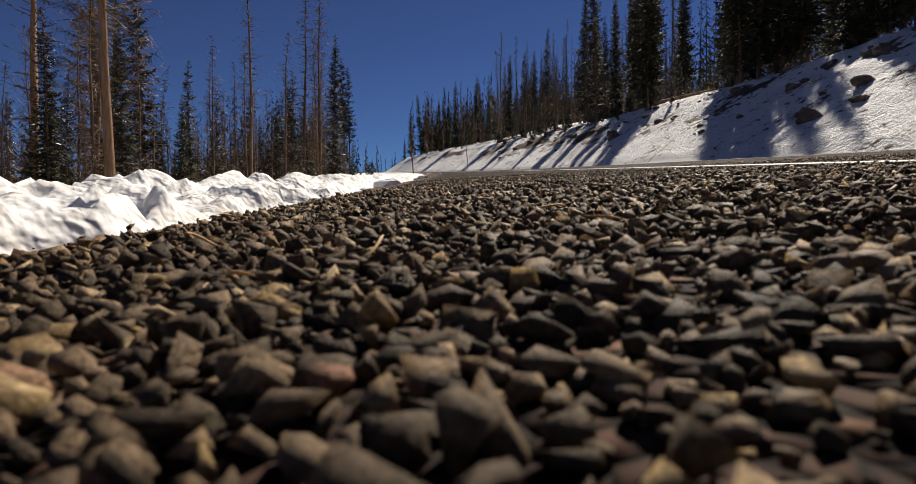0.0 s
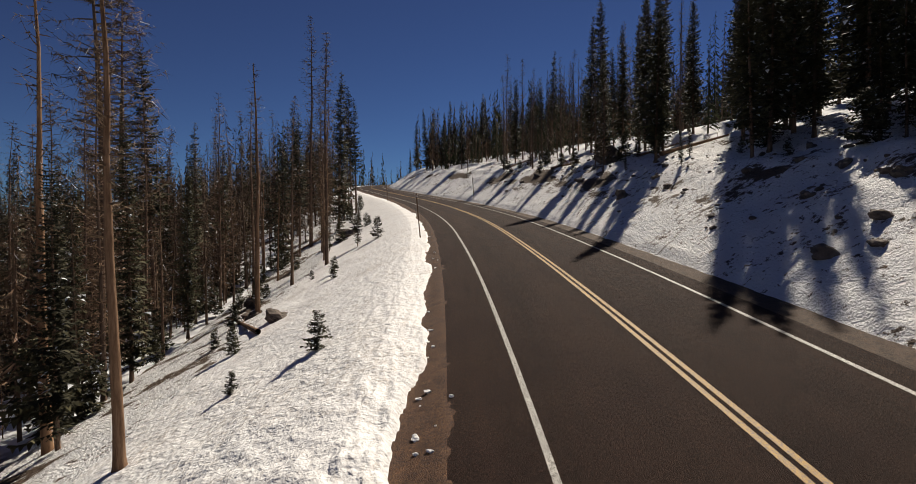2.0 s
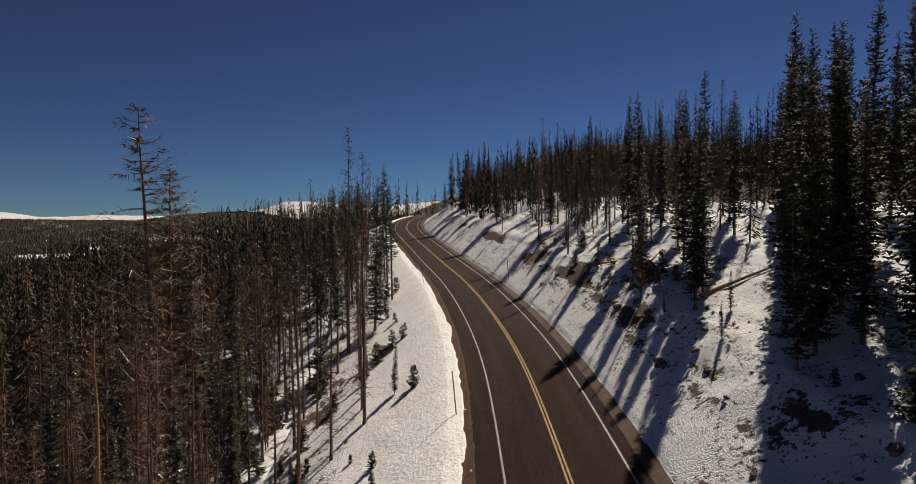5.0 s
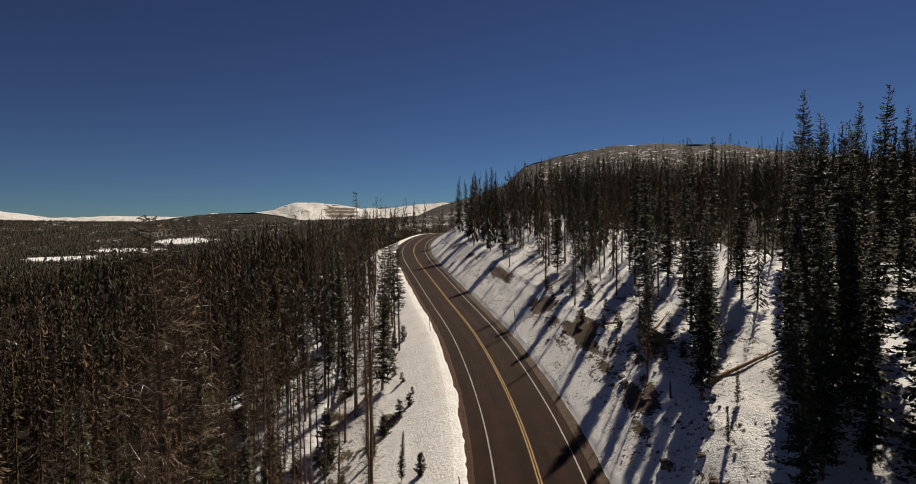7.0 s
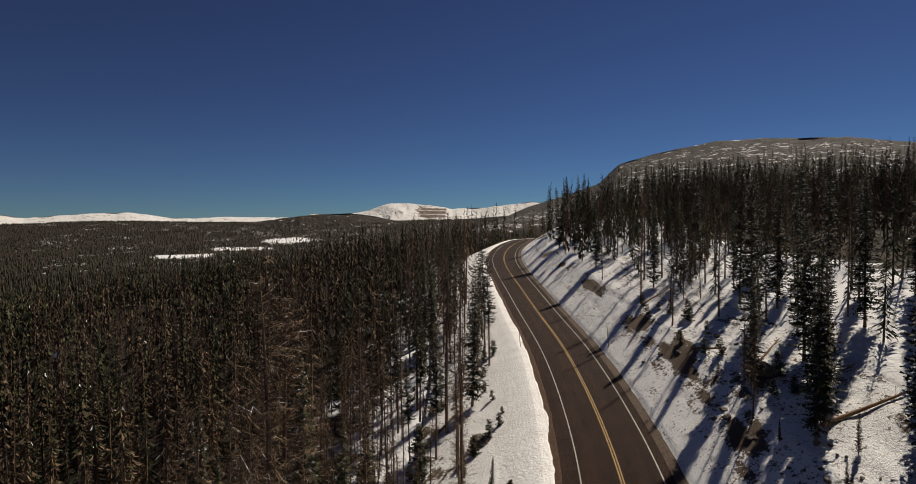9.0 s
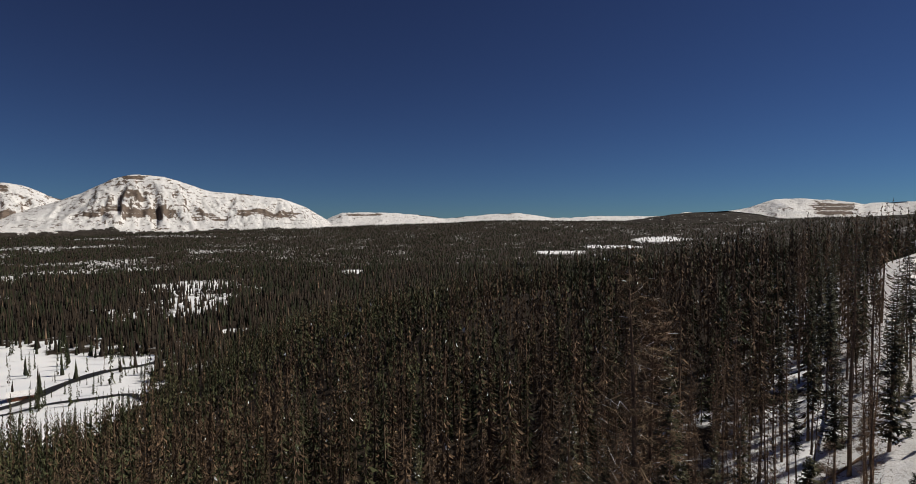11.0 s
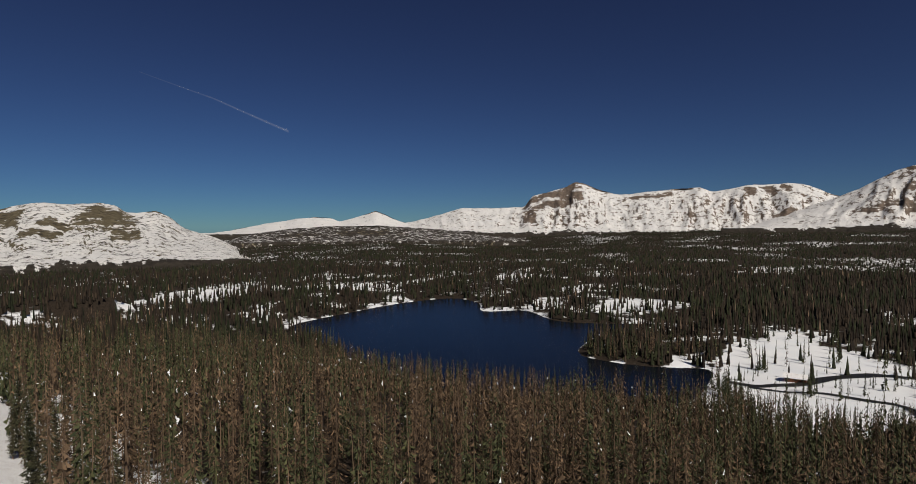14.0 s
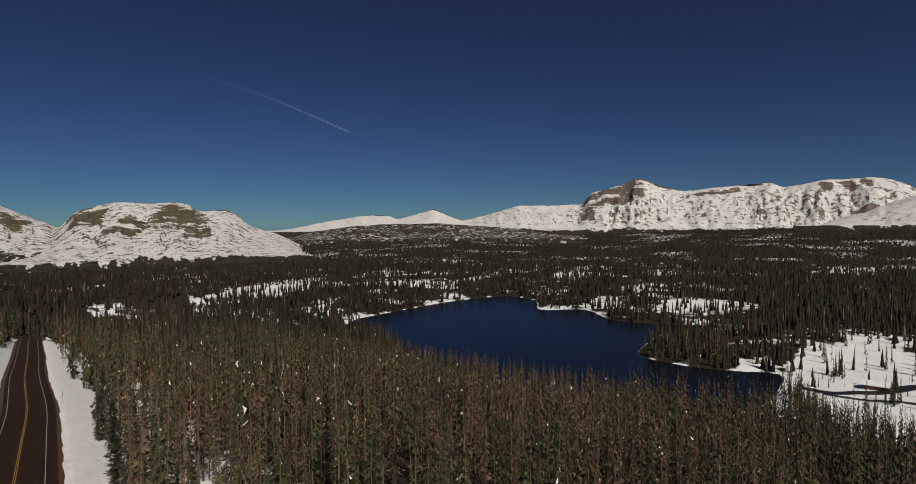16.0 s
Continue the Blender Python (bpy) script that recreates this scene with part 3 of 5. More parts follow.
def strip(name, us, label, mats, relief, matfun, lo=-385, hi=300):
    ds = [0.0]
    while ds[-1] < hi:
        ds.append(ds[-1] + max(0.035, 0.022 * (ds[-1] - 1.5)))
    back = [-0.04]
    while back[-1] > lo:
        back.append(back[-1] - max(0.12, 0.03 * (-back[-1])))
    S = np.array(back[::-1] + ds)
    SS, UU = np.meshgrid(S, us, indexing="ij")
    X, Y = on_road(SS, UU)
    zc, e = np.interp(SS, ARC, ROADZ), np.interp(SS, ARC, BANKING)
    Z, attrs = relief(X, Y, SS, UU, verge(SS, UU, zc, e))
    F = grid_faces(len(S), len(us))
    me = quick_mesh(name, np.stack([X, Y, Z], -1).reshape(-1, 3), F, mats, matfun(SS, UU) if matfun else None, attrs, shade=True)
    uvl = me.uv_layers.new(name="UVMap")
    li = np.empty(len(me.loops), np.int32)
    me.loops.foreach_get("vertex_index", li)
    uvl.data.foreach_set("uv", np.stack([UU.ravel()[li], SS.ravel()[li]], -1).astype(np.float32).ravel())
    return tagged(new(name, me), label, name.replace("_", " "), kind="structure")


def blend_out(X, Y, Z, UU, a, b):
    g = ground(X, Y)
    k = smooth(a, b, np.abs(UU))
    return Z * (1 - k) + g * k


def thaw(s):
    """How far the snow has drawn back from the gravel."""
    return 0.42 * smooth(3.4, 0.8, s) * smooth(-4.0, -1.0, s)


def left_relief(X, Y, SS, UU, Z):
    v = np.maximum(LEFT_SNOW - UU, 0)
    edge = 0.35 * (fbm(SS / 0.8, SS * 0 + 3, 4, 40) - 0.5) + 0.5 * (fbm(SS / 5.0, SS * 0, 2, 41) - 0.5)
    w = LEFT_SNOW - UU + edge + 0.15 * smooth(5, 22, np.abs(SS)) - thaw(SS)
    depth = 0.095 * smooth(0.0, 0.16, w) + 0.025 * smooth(0.15, 0.8, w)
    lumps = fbm(X / 0.16, Y / 0.16, 4, 30) - 0.45
    chunks = 0.03 * smooth(0.42, 0.66, vnoise(X / 0.085, Y / 0.085, 31)) + 0.07 * smooth(0.45, 0.68, fbm(X / 0.21, Y / 0.21, 2, 32)) + 0.05 * smooth(0.5, 0.7, vnoise(X / 0.45, Y / 0.45, 34)) - 0.03
    soft = (fbm(X / 1.6, Y / 1.6, 4, 33) - 0.5)
    ploughed = 1 - smooth(3.0, 6.0, v)
    fade = 1 / (1 + (np.abs(SS) / 16.0) ** 2)
    lumps, chunks = lumps * fade, chunks * fade
    h = depth * (1 + 0.9 * lumps) + (chunks + 0.055 * lumps) * smooth(0.0, 0.15, w) * (0.35 + 0.65 * ploughed) + soft * 0.3 * smooth(2.0, 6.0, v)
    h = np.where(w <= 0, -0.05, h) - 0.14 * smooth(LEFT_ASPHALT, -5.5, UU)
    Z = blend_out(X, Y, Z + h, UU, 15.5, -STRIP_L)
    bare = 0.42 * smooth(7, 10.5, v) * fbm(X / 3.0, Y / 3.0, 3, 35) + 0.7 * smooth(0.62, 0.7, fbm(X / 1.6, Y / 1.6, 4, 36)) * smooth(4, 7, v)
    return Z, {"bare": bare}


def right_relief(X, Y, SS, UU, Z):
    w = np.maximum(UU - RIGHT_SNOW, 0)
    edge = 0.35 * (fbm(SS / 1.2, SS * 0 + 9, 4, 50) - 0.5)
    q = UU - RIGHT_SNOW + edge
    depth = 0.12 * smooth(0.0, 0.5, q)
    lumps = fbm(X / 0.35, Y / 0.35, 4, 51) - 0.5
    rough = fbm(X / 2.2, Y / 2.2, 4, 52) - 0.5
    h = depth + 0.26 * lumps * smooth(0, 0.6, q) / (1 + (np.abs(SS) / 40.0) ** 2) + 0.95 * rough * smooth(1.0, 5.0, w)
    h = np.where(q <= 0, -0.03, h)
    Z = blend_out(X, Y, Z + h, UU, 18.0, STRIP_R)
    band = np.exp(-((w - 5.8) / 1.8) ** 2)
    bare = band * 1.5 * smooth(0.46, 0.66, fbm(SS / 7.0, w / 3.0, 3, 55)) + 0.2 * smooth(8, 14, w) + 0.5 * smooth(0.58, 0.7, fbm(X / 0.9, Y / 0.9, 4, 57)) * smooth(0.8, 3.0, w)
    for s0, u0, ls, lu in ((45.2, 8.9, 1.7, 0.9), (28.5, 10.6, 2.6, 1.1), (49.5, 9.3, 1.3, 0.6), (36, 9.9, 1.6, 0.8), (20, 11.5, 2.2, 0.9), (56, 10.2, 1.8, 0.7), (70, 9.0, 2.0, 0.8)):
        bare = bare + 0.55 * np.exp(-((SS - s0) / ls) ** 2 - ((UU - u0) / lu) ** 2)
    return Z, {"bare": bare}


build_ground()
strip("snow_bank_left", LEFT_SNOW + 0.55 - np.concatenate([np.arange(0, 1.7, 0.045), np.geomspace(1.73, 14.29, 46)]), "lumpy ploughed white snow beside the road, slope falling to the woods",
      [SNOW, BANK], left_relief, lambda S, U: (U[:-1, :-1] < -13.5).astype(int).ravel(), -335)
strip("snow_bank_right", RIGHT_SNOW - 0.4 + np.concatenate([np.arange(0, 1.0, 0.08), np.linspace(1.05, 9, 42), np.linspace(9.3, 17.5, 24)]),
      "steep snowy cut bank with bare earth and rock showing through", [BANK], right_relief, None, -335)


def flat(lift):
    def f(X, Y, SS, UU, Z):
        return Z + lift - 0.0005 * np.abs(UU), {}
    return f


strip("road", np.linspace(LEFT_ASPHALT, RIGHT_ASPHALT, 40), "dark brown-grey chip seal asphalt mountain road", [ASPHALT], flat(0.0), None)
strip("gravel_shoulder_left", np.linspace(LEFT_SNOW - 0.9, LEFT_ASPHALT + 0.4, 24), "reddish brown gravel shoulder between asphalt and snow", [GRAVEL],
      lambda X, Y, S, U, Z: (np.interp(S, ARC, ROADZ) + np.interp(S, ARC, BANKING) * U - 0.002 + 0.03 * (fbm(X / 0.3, Y / 0.3, 4, 61) - 0.5) - 0.16 * smooth(LEFT_ASPHALT, -5.6, U) - 0.016 * smooth(LEFT_ASPHALT - 0.15, LEFT_ASPHALT + 0.4, U), {}), None)
strip("gravel_shoulder_right", np.linspace(RIGHT_ASPHALT - 0.06, RIGHT_SNOW + 0.8, 14), "brown gravel shoulder below the snowy bank", [DARK_GRAVEL],
      lambda X, Y, S, U, Z: (np.interp(S, ARC, ROADZ) + np.interp(S, ARC, BANKING) * U - 0.008 + 0.02 * (fbm(X / 0.2, Y / 0.2, 3, 62) - 0.5), {}), None)
for nm, a, b, mt, lb in (("edge_line_left", -LANE - 0.06, -LANE + 0.06, WHITE, "worn white edge line on the asphalt"),
                         ("edge_line_right", LANE - 0.06, LANE + 0.06, WHITE, "worn white edge line on the asphalt"),
                         ("centre_line_left", -0.17, -0.05, YELLOW, "yellow stripe of the double centre line"),
                         ("centre_line_right", 0.05, 0.17, YELLOW, "yellow stripe of the double centre line")):
    strip(nm, np.linspace(a, b, 3), lb, [mt], flat(0.006), None)


def build_lake():
    bm = bmesh.new()
    bm.faces.new([bm.verts.new((x, y, LAKE_Z)) for x, y in LAKE[:-1]])
    bmesh.ops.triangulate(bm, faces=bm.faces[:])
    me = bpy.data.meshes.new("lake")
    bm.to_mesh(me)
    bm.free()
    me.materials.append(WATER)
    ob = new("lake", me)
    tagged(ob, "dark blue mountain lake with snowy wooded shore", "water", kind="structure")


build_lake()

# ---- mountains: crest given as bearing (degrees to the left) and angle above the horizon ----
EYE_Z = 25.6


def build_mountain(label, r_foot, r_crest, foot, crest, mat, gully=0.13, wood=0.5, cliffs=(), seed=0, power=1.15, step=0.15):
    """Cliffs: bearing, half width, height on the slope (0 to 1) and half height of each rock band."""
    az = np.array([c[0] for c in crest])
    el = np.array([c[1] for c in crest])
    order = np.argsort(az)
    az, el = az[order], el[order]
    A = np.arange(az[0], az[-1] + 1e-6, step)
    E = np.interp(A, az, el)
    k = np.array([1, 2, 3, 2, 1]) / 9.0
    E = np.convolve(np.pad(E, 2, mode="edge"), k, "valid")
    E = E + 0.12 * (fbm(A * 1.6, A * 0, 5, seed) - 0.5)
    top = EYE_Z + r_crest * np.tan(np.radians(E))
    low = EYE_Z + r_foot * math.tan(radians(foot))
    T = np.concatenate([np.linspace(-0.12, 1.0, 54), np.linspace(1.05, 1.3, 3)])
    TT, AA = np.meshgrid(T, A, indexing="ij")
    t = np.clip(TT, 0, 1)
    prof = t ** power
    crag = TT * 0
    ragged = fbm(AA * 1.5, TT * 5, 4, seed + 9) - 0.5
    for a0, wa, t0, dt in cliffs:
        across = 1 - smooth(0.6, 1.25, np.abs(AA - a0 + ragged * wa) / wa)
        tt = t0 + 0.12 * ragged + 0.03 * np.sin((AA - a0) * 2.3)
        crag = np.maximum(crag, across * (1 - smooth(0.5, 1.3, np.abs(t - tt) / dt)))
        prof = prof + 0.4 * dt * across * (smooth(tt - dt, tt + dt, t) - t) * np.sin(np.pi * t)
    H = (top[None, :] - low)
    Z = low + H * prof
    slant = AA + 1.6 * (fbm(AA * 0.5, TT * 1.7, 3, seed + 15) - 0.5) + 1.6 * TT * np.sin(AA * 0.42 + seed)
    ridge = 1 - np.abs(2 * fbm(slant * 0.9, TT * 1.6, 4, seed + 3) - 1)
    broad = 1 - np.abs(2 * fbm(slant * 0.33, TT * 0.9, 3, seed + 11) - 1)
    ribs = 1 - np.abs(2 * fbm(slant * 3.2, TT * 3.0, 3, seed + 4) - 1)
    fine = fbm(AA * 7.0, TT * 12, 4, seed + 5) - 0.5
    Z = Z + np.maximum(H, 20) * gully * (0.75 * (ridge - 0.8) + 1.5 * (broad - 0.75) + 0.32 * (ribs - 0.8) + 0.3 * fine) * np.sin(np.pi * t) ** 0.8 * (TT > 0) - 60 * np.maximum(-TT, 0) / 0.12
    Z = np.where(TT > 1, low + H * (1 - 1.2 * (TT - 1) / 0.35), Z)
    Rr = r_foot + (r_crest - r_foot) * TT + 90 * (fbm(AA / 2.5, TT * 2, 3, seed + 6) - 0.5) * (TT < 1)
    a = np.radians(AA)
    V = np.stack([-np.sin(a) * Rr, np.cos(a) * Rr, Z], -1).reshape(-1, 3)
    w = wood * (1 - smooth(0.0, 0.16, TT + 0.22 * (fbm(AA * 0.5, TT * 3, 5, seed + 7) - 0.5) + 0.12 * (fbm(AA * 4, TT * 20, 3, seed + 8) - 0.5)))
    me = quick_mesh("mountain", V, grid_faces(len(T), len(A)), [mat], attrs={"wood": w + 0.02, "crag": crag}, shade=True)
    tagged(new("mountain", me), label, "mountain", kind="structure")


SNOWY = make_mountain("snowy_mountain", 0.09)
ROCKY = make_mountain("rocky_snow_mountain", 0.16, 0.0, 2.2, (0.22, 0.17, 0.135), 1.8)
DARKER = make_mountain("half_bare_mountain", 0.14, 0.49, 1.3, (0.18, 0.15, 0.095), 2.3)
BALD = make_mountain("grey_bare_mountain", 0.48, 0.53, 2.2, (0.105, 0.095, 0.09))
WOODED = make_mountain("wooded_ridge", 0.12, 0.60, 1.0, (0.26, 0.22, 0.15))
DARKWOOD = make_mountain("dark_wooded_ridge", 0.12, 0.66, 1.0, (0.26, 0.22, 0.15))
build_mountain("broad snow-streaked bare mountain behind the wooded hill", 1500, 2700, -0.6,
               [(14, -1.0), (10, 0.4), (6.5, 1.9), (3, 2.9), (-0.2, 4.0), (-2.0, 5.8), (-5.4, 6.7), (-10.5, 7.5), (-14.2, 7.55), (-20.8, 7.1), (-25.3, 6.25), (-29.2, 5.6), (-36, 4.5), (-47, 1.5)],
               BALD, 0.03, 0.85, [(2.5, 5, 0.8, 0.2), (-14, 9, 0.93, 0.05)], 1, 0.8)
build_mountain("small white rounded mountain over dark woods", 3200, 4100, -0.4,
               [(36, -0.9), (31.5, 0.3), (27.9, 1.2), (26.4, 0.95), (22.8, 1.47), (21.1, 2.15), (19, 2.25), (16.2, 1.95), (14.4, 1.65), (11, 1.76), (6.3, 2.3), (2, 1.7)], ROCKY, 0.12, 0.85, [(16.5, 1.5, 0.7, 0.25)], 2)
build_mountain("long low snowy plateau on the horizon", 3600, 4500, -0.3,
               [(67, -1.0), (64, 0.2), (62.6, 0.9), (61.5, 1.38), (57.5, 1.4), (53.8, 1.14), (51.3, 0.75), (47.2, 1.12), (43.8, 1.23), (40, 0.7), (36, 0.9), (32, 0.85), (27, 0.8), (20, -0.9)],
               ROCKY, 0.1, 0.75, [(60, 2, 0.85, 0.06)], 3)
build_mountain("low dark wooded ridge with a little snow", 2500, 3050, -1.4,
               [(46, -1.5), (42, -0.7), (38, -0.15), (35, 0.2), (31, 0.75), (28.3, 1.1), (24.5, 1.25), (22, 0.9), (19.4, 0.35), (15, 0.5), (9, 0.9), (4, 1.0), (-2, 0.6), (-8, -1)], DARKWOOD, 0.08, 0.9, (), 12)
build_mountain("domed white mountain with rock bands", 3000, 3900, -0.35,
               [(94, -0.9), (90, 0.6), (87.2, 1.5), (85.2, 2.2), (83.5, 2.9), (81.3, 4.2), (80, 4.62), (78.4, 4.62), (77, 4.45), (75, 3.8), (73.6, 3.3), (70.5, 3.1), (67.1, 2.7), (65, 1.9), (63.3, 0.9), (62, -0.2), (60.5, -1.2)],
               ROCKY, 0.15, 0.72, [(80.5, 3.2, 0.38, 0.05), (79.6, 0.9, 0.66, 0.05), (68.5, 2.4, 0.5, 0.08), (73.5, 1.6, 0.36, 0.05), (80.3, 1.6, 0.97, 0.03)], 4)
build_mountain("long snowy massif with layered cliffs and a rocky peak", 3400, 4300, -0.75,
               [(84, 2.0), (85.7, 2.6), (87, 3.3), (88.2, 3.58), (91.8, 3.5), (93, 3.3), (94.7, 3.0), (95.7, 3.43), (98.5, 3.3), (101.4, 3.05), (103, 2.9), (105, 3.5), (106.4, 4.1),
                (107.1, 4.28), (108.2, 3.72), (109.8, 3.3), (111.4, 2.95), (112.1, 1.85), (115, 1.75), (118.5, 1.78), (120.5, 1.2), (122.5, 0.65), (126, 0.0), (130, -1.2)],
               ROCKY, 0.17, 0.70, [(109.2, 2.6, 0.92, 0.07), (109.4, 2.5, 0.68, 0.06), (107.4, 1.1, 0.74, 0.08), (111.6, 0.7, 0.42, 0.12), (100.3, 2.2, 0.86, 0.05), (91.6, 0.5, 0.86, 0.08), (90, 0.5, 0.88, 0.07),
                                  (88.8, 0.4, 0.88, 0.07), (87.3, 3.2, 0.36, 0.06)], 5)
build_mountain("pair of small white peaks on the skyline", 3500, 4200, -0.7,
               [(120, -1.0), (123, 0.1), (124.8, 0.46), (126, 1.1), (127.2, 1.55), (128.5, 1.05), (130.7, 0.45), (131.6, 0.85), (133, 0.92), (135, 0.7), (137.6, 0.3), (141, -0.4), (147, -1.2)], SNOWY, 0.14, 0.75, (), 6)
build_mountain("low knolls with tan rock, snow and scattered trees", 2350, 2750, -1.5,
               [(142, -1.6), (139, -0.7), (135, -0.15), (131, 0.0), (127, 0.05), (124.5, -0.1), (121, -0.35), (118, -0.65), (115, -1.1), (112, -1.7)], WOODED, 0.12, 0.6, [(128, 3, 0.6, 0.12), (134, 2, 0.5, 0.1)], 13)
build_mountain("steep snowy mountain with dark cliffs", 1480, 2300, -3.1,
               [(139, -2.6), (142, -1.0), (144.6, -0.15), (145.8, 0.9), (146.9, 1.45), (148.4, 1.3), (149.2, 1.3), (150, 1.9), (151.1, 2.12), (153.3, 1.95), (155.6, 2.05), (157, 1.75), (158.5, 1.2), (159.8, -0.15), (161.5, -1.6), (164, -2.8)],
               DARKER, 0.10, 0.72, [(157.6, 1.3, 0.78, 0.14), (150.6, 2.2, 0.74, 0.2), (149.2, 1.2, 0.5, 0.1), (153.8, 1.8, 0.6, 0.08), (155.2, 1.4, 0.45, 0.05)], 7)
build_mountain("snowy rocky mountain shoulder", 1750, 2600, -2.3, [(156, -2.2), (158.5, -0.6), (159.8, -0.1), (162, 0.9), (163.5, 1.63), (167, 2.4), (173, 2.0), (182, 0.5)], DARKER, 0.15, 0.6, [(163, 1.2, 0.7, 0.15)], 8)

# ---- trees ----
def frame_tube(path, radii, sides):
    """Verts and quads of a tapered tube along a path."""
    n = len(path)
    ang = np.linspace(0, 2 * np.pi, sides, endpoint=False)
    d = np.gradient(path, axis=0)
    d /= np.linalg.norm(d, axis=1)[:, None] + 1e-9
    ref = np.where(np.abs(d[:, 2:3]) > 0.9, np.array([[1.0, 0, 0]]), np.array([[0, 0, 1.0]]))
    a = np.cross(d, ref)
    a /= np.linalg.norm(a, axis=1)[:, None] + 1e-9
    b = np.cross(d, a)
    V = path[:, None] + radii[:, None, None] * (np.cos(ang)[None, :, None] * a[:, None] + np.sin(ang)[None, :, None] * b[:, None])
    return V.reshape(-1, 3), grid_faces(n, sides, True)


def tri(quads):
    return np.vstack([quads[:, [0, 1, 2]], quads[:, [0, 2, 3]]])


def trunk_mesh(name, height, radius, mat, rng, lean=0.0, stop=1.0):
    t = np.concatenate([[0, 0.01, 0.03], np.linspace(0.08, stop, 11)])
    wob = np.cumsum(rng.normal(0, 0.0035 * height, (len(t), 2)), 0) * t[:, None] + lean * height * t[:, None] ** 1.3 * np.array([[1, 0.3]])
    path = np.column_stack([wob, t * height - 0.25])
    rad = radius * (1 - 0.93 * t) * (1 + 0.55 * np.exp(-t / 0.012))
    V, F = frame_tube(path, rad, 8)
    V = V + rng.normal(0, 0.06, V.shape) * np.repeat(rad, 8)[:, None]
    return quick_mesh(name, V, F, [mat], shade=True), path


def live_crown(height, path, rng, base=0.1, reach=1.9, ragged=0.3):
    """Drooping boughs in whorls, each a ribbed spray of needle tufts."""
    T = []
    z = base * height
    while z < height * 0.985:
        f = (z - base * height) / (height * (1 - base))
        n = rng.integers(5, 8) if f < 0.9 else 3
        for _ in range(n):
            if rng.random() < 0.12 * ragged + ragged * 0.25 * (vn1(z * 0.9 + path[0, 0]) > 0.5):
                continue
            az = rng.uniform(0, 2 * np.pi)
            L = reach * (1 - f) ** 0.75 * rng.uniform(0.45, 1.15) * min(1, 0.55 + f * 6) + 0.16
            cx = np.interp(z, path[:, 2], path[:, 0])
            cy = np.interp(z, path[:, 2], path[:, 1])
            out = np.array([math.cos(az), math.sin(az), 0])
            side = np.array([-math.sin(az), math.cos(az), 0])
            sag = rng.uniform(0.25, 0.6) * (1 - 0.7 * f)
            u = np.linspace(0, 1, 5)
            P = np.array([cx, cy, z]) + out * (u * L)[:, None] + np.array([0, 0, 1.0]) * (L * (0.15 * u - sag * u ** 1.5 + 0.22 * u ** 4))[:, None]
            w = 0.26 * L * np.array([0.3, 0.95, 1.0, 0.75, 0.12]) + 0.05
            for i in range(4):
                for sg in (-1, 1):
                    a, b = P[i], P[i + 1]
                    tip = (a + b) / 2 + side * sg * w[i + 1] * rng.uniform(0.7, 1.25) + out * L * 0.16 + np.array([0, 0, -rng.uniform(0.25, 0.75) * w[i + 1]])
                    T.append((a, b, tip) if sg > 0 else (b, a, tip))
                if rng.random() < 0.4:
                    hang = (P[i] + P[i + 1]) / 2 + np.array([0, 0, -rng.uniform(0.15, 0.4) * (0.3 + 0.35 * L)]) + side * rng.normal(0, 0.08)
                    T.append((P[i], P[i + 1], hang))
        z += rng.uniform(0.18, 0.33) * (1 - 0.35 * f) * (0.45 if height < 5 else 1.0)
    V = np.array(T).reshape(-1, 3)
    return V, np.arange(len(V)).reshape(-1, 3)


def vn1(x):
    return float(vnoise(np.array([x]), np.array([0.5]), 77)[0])


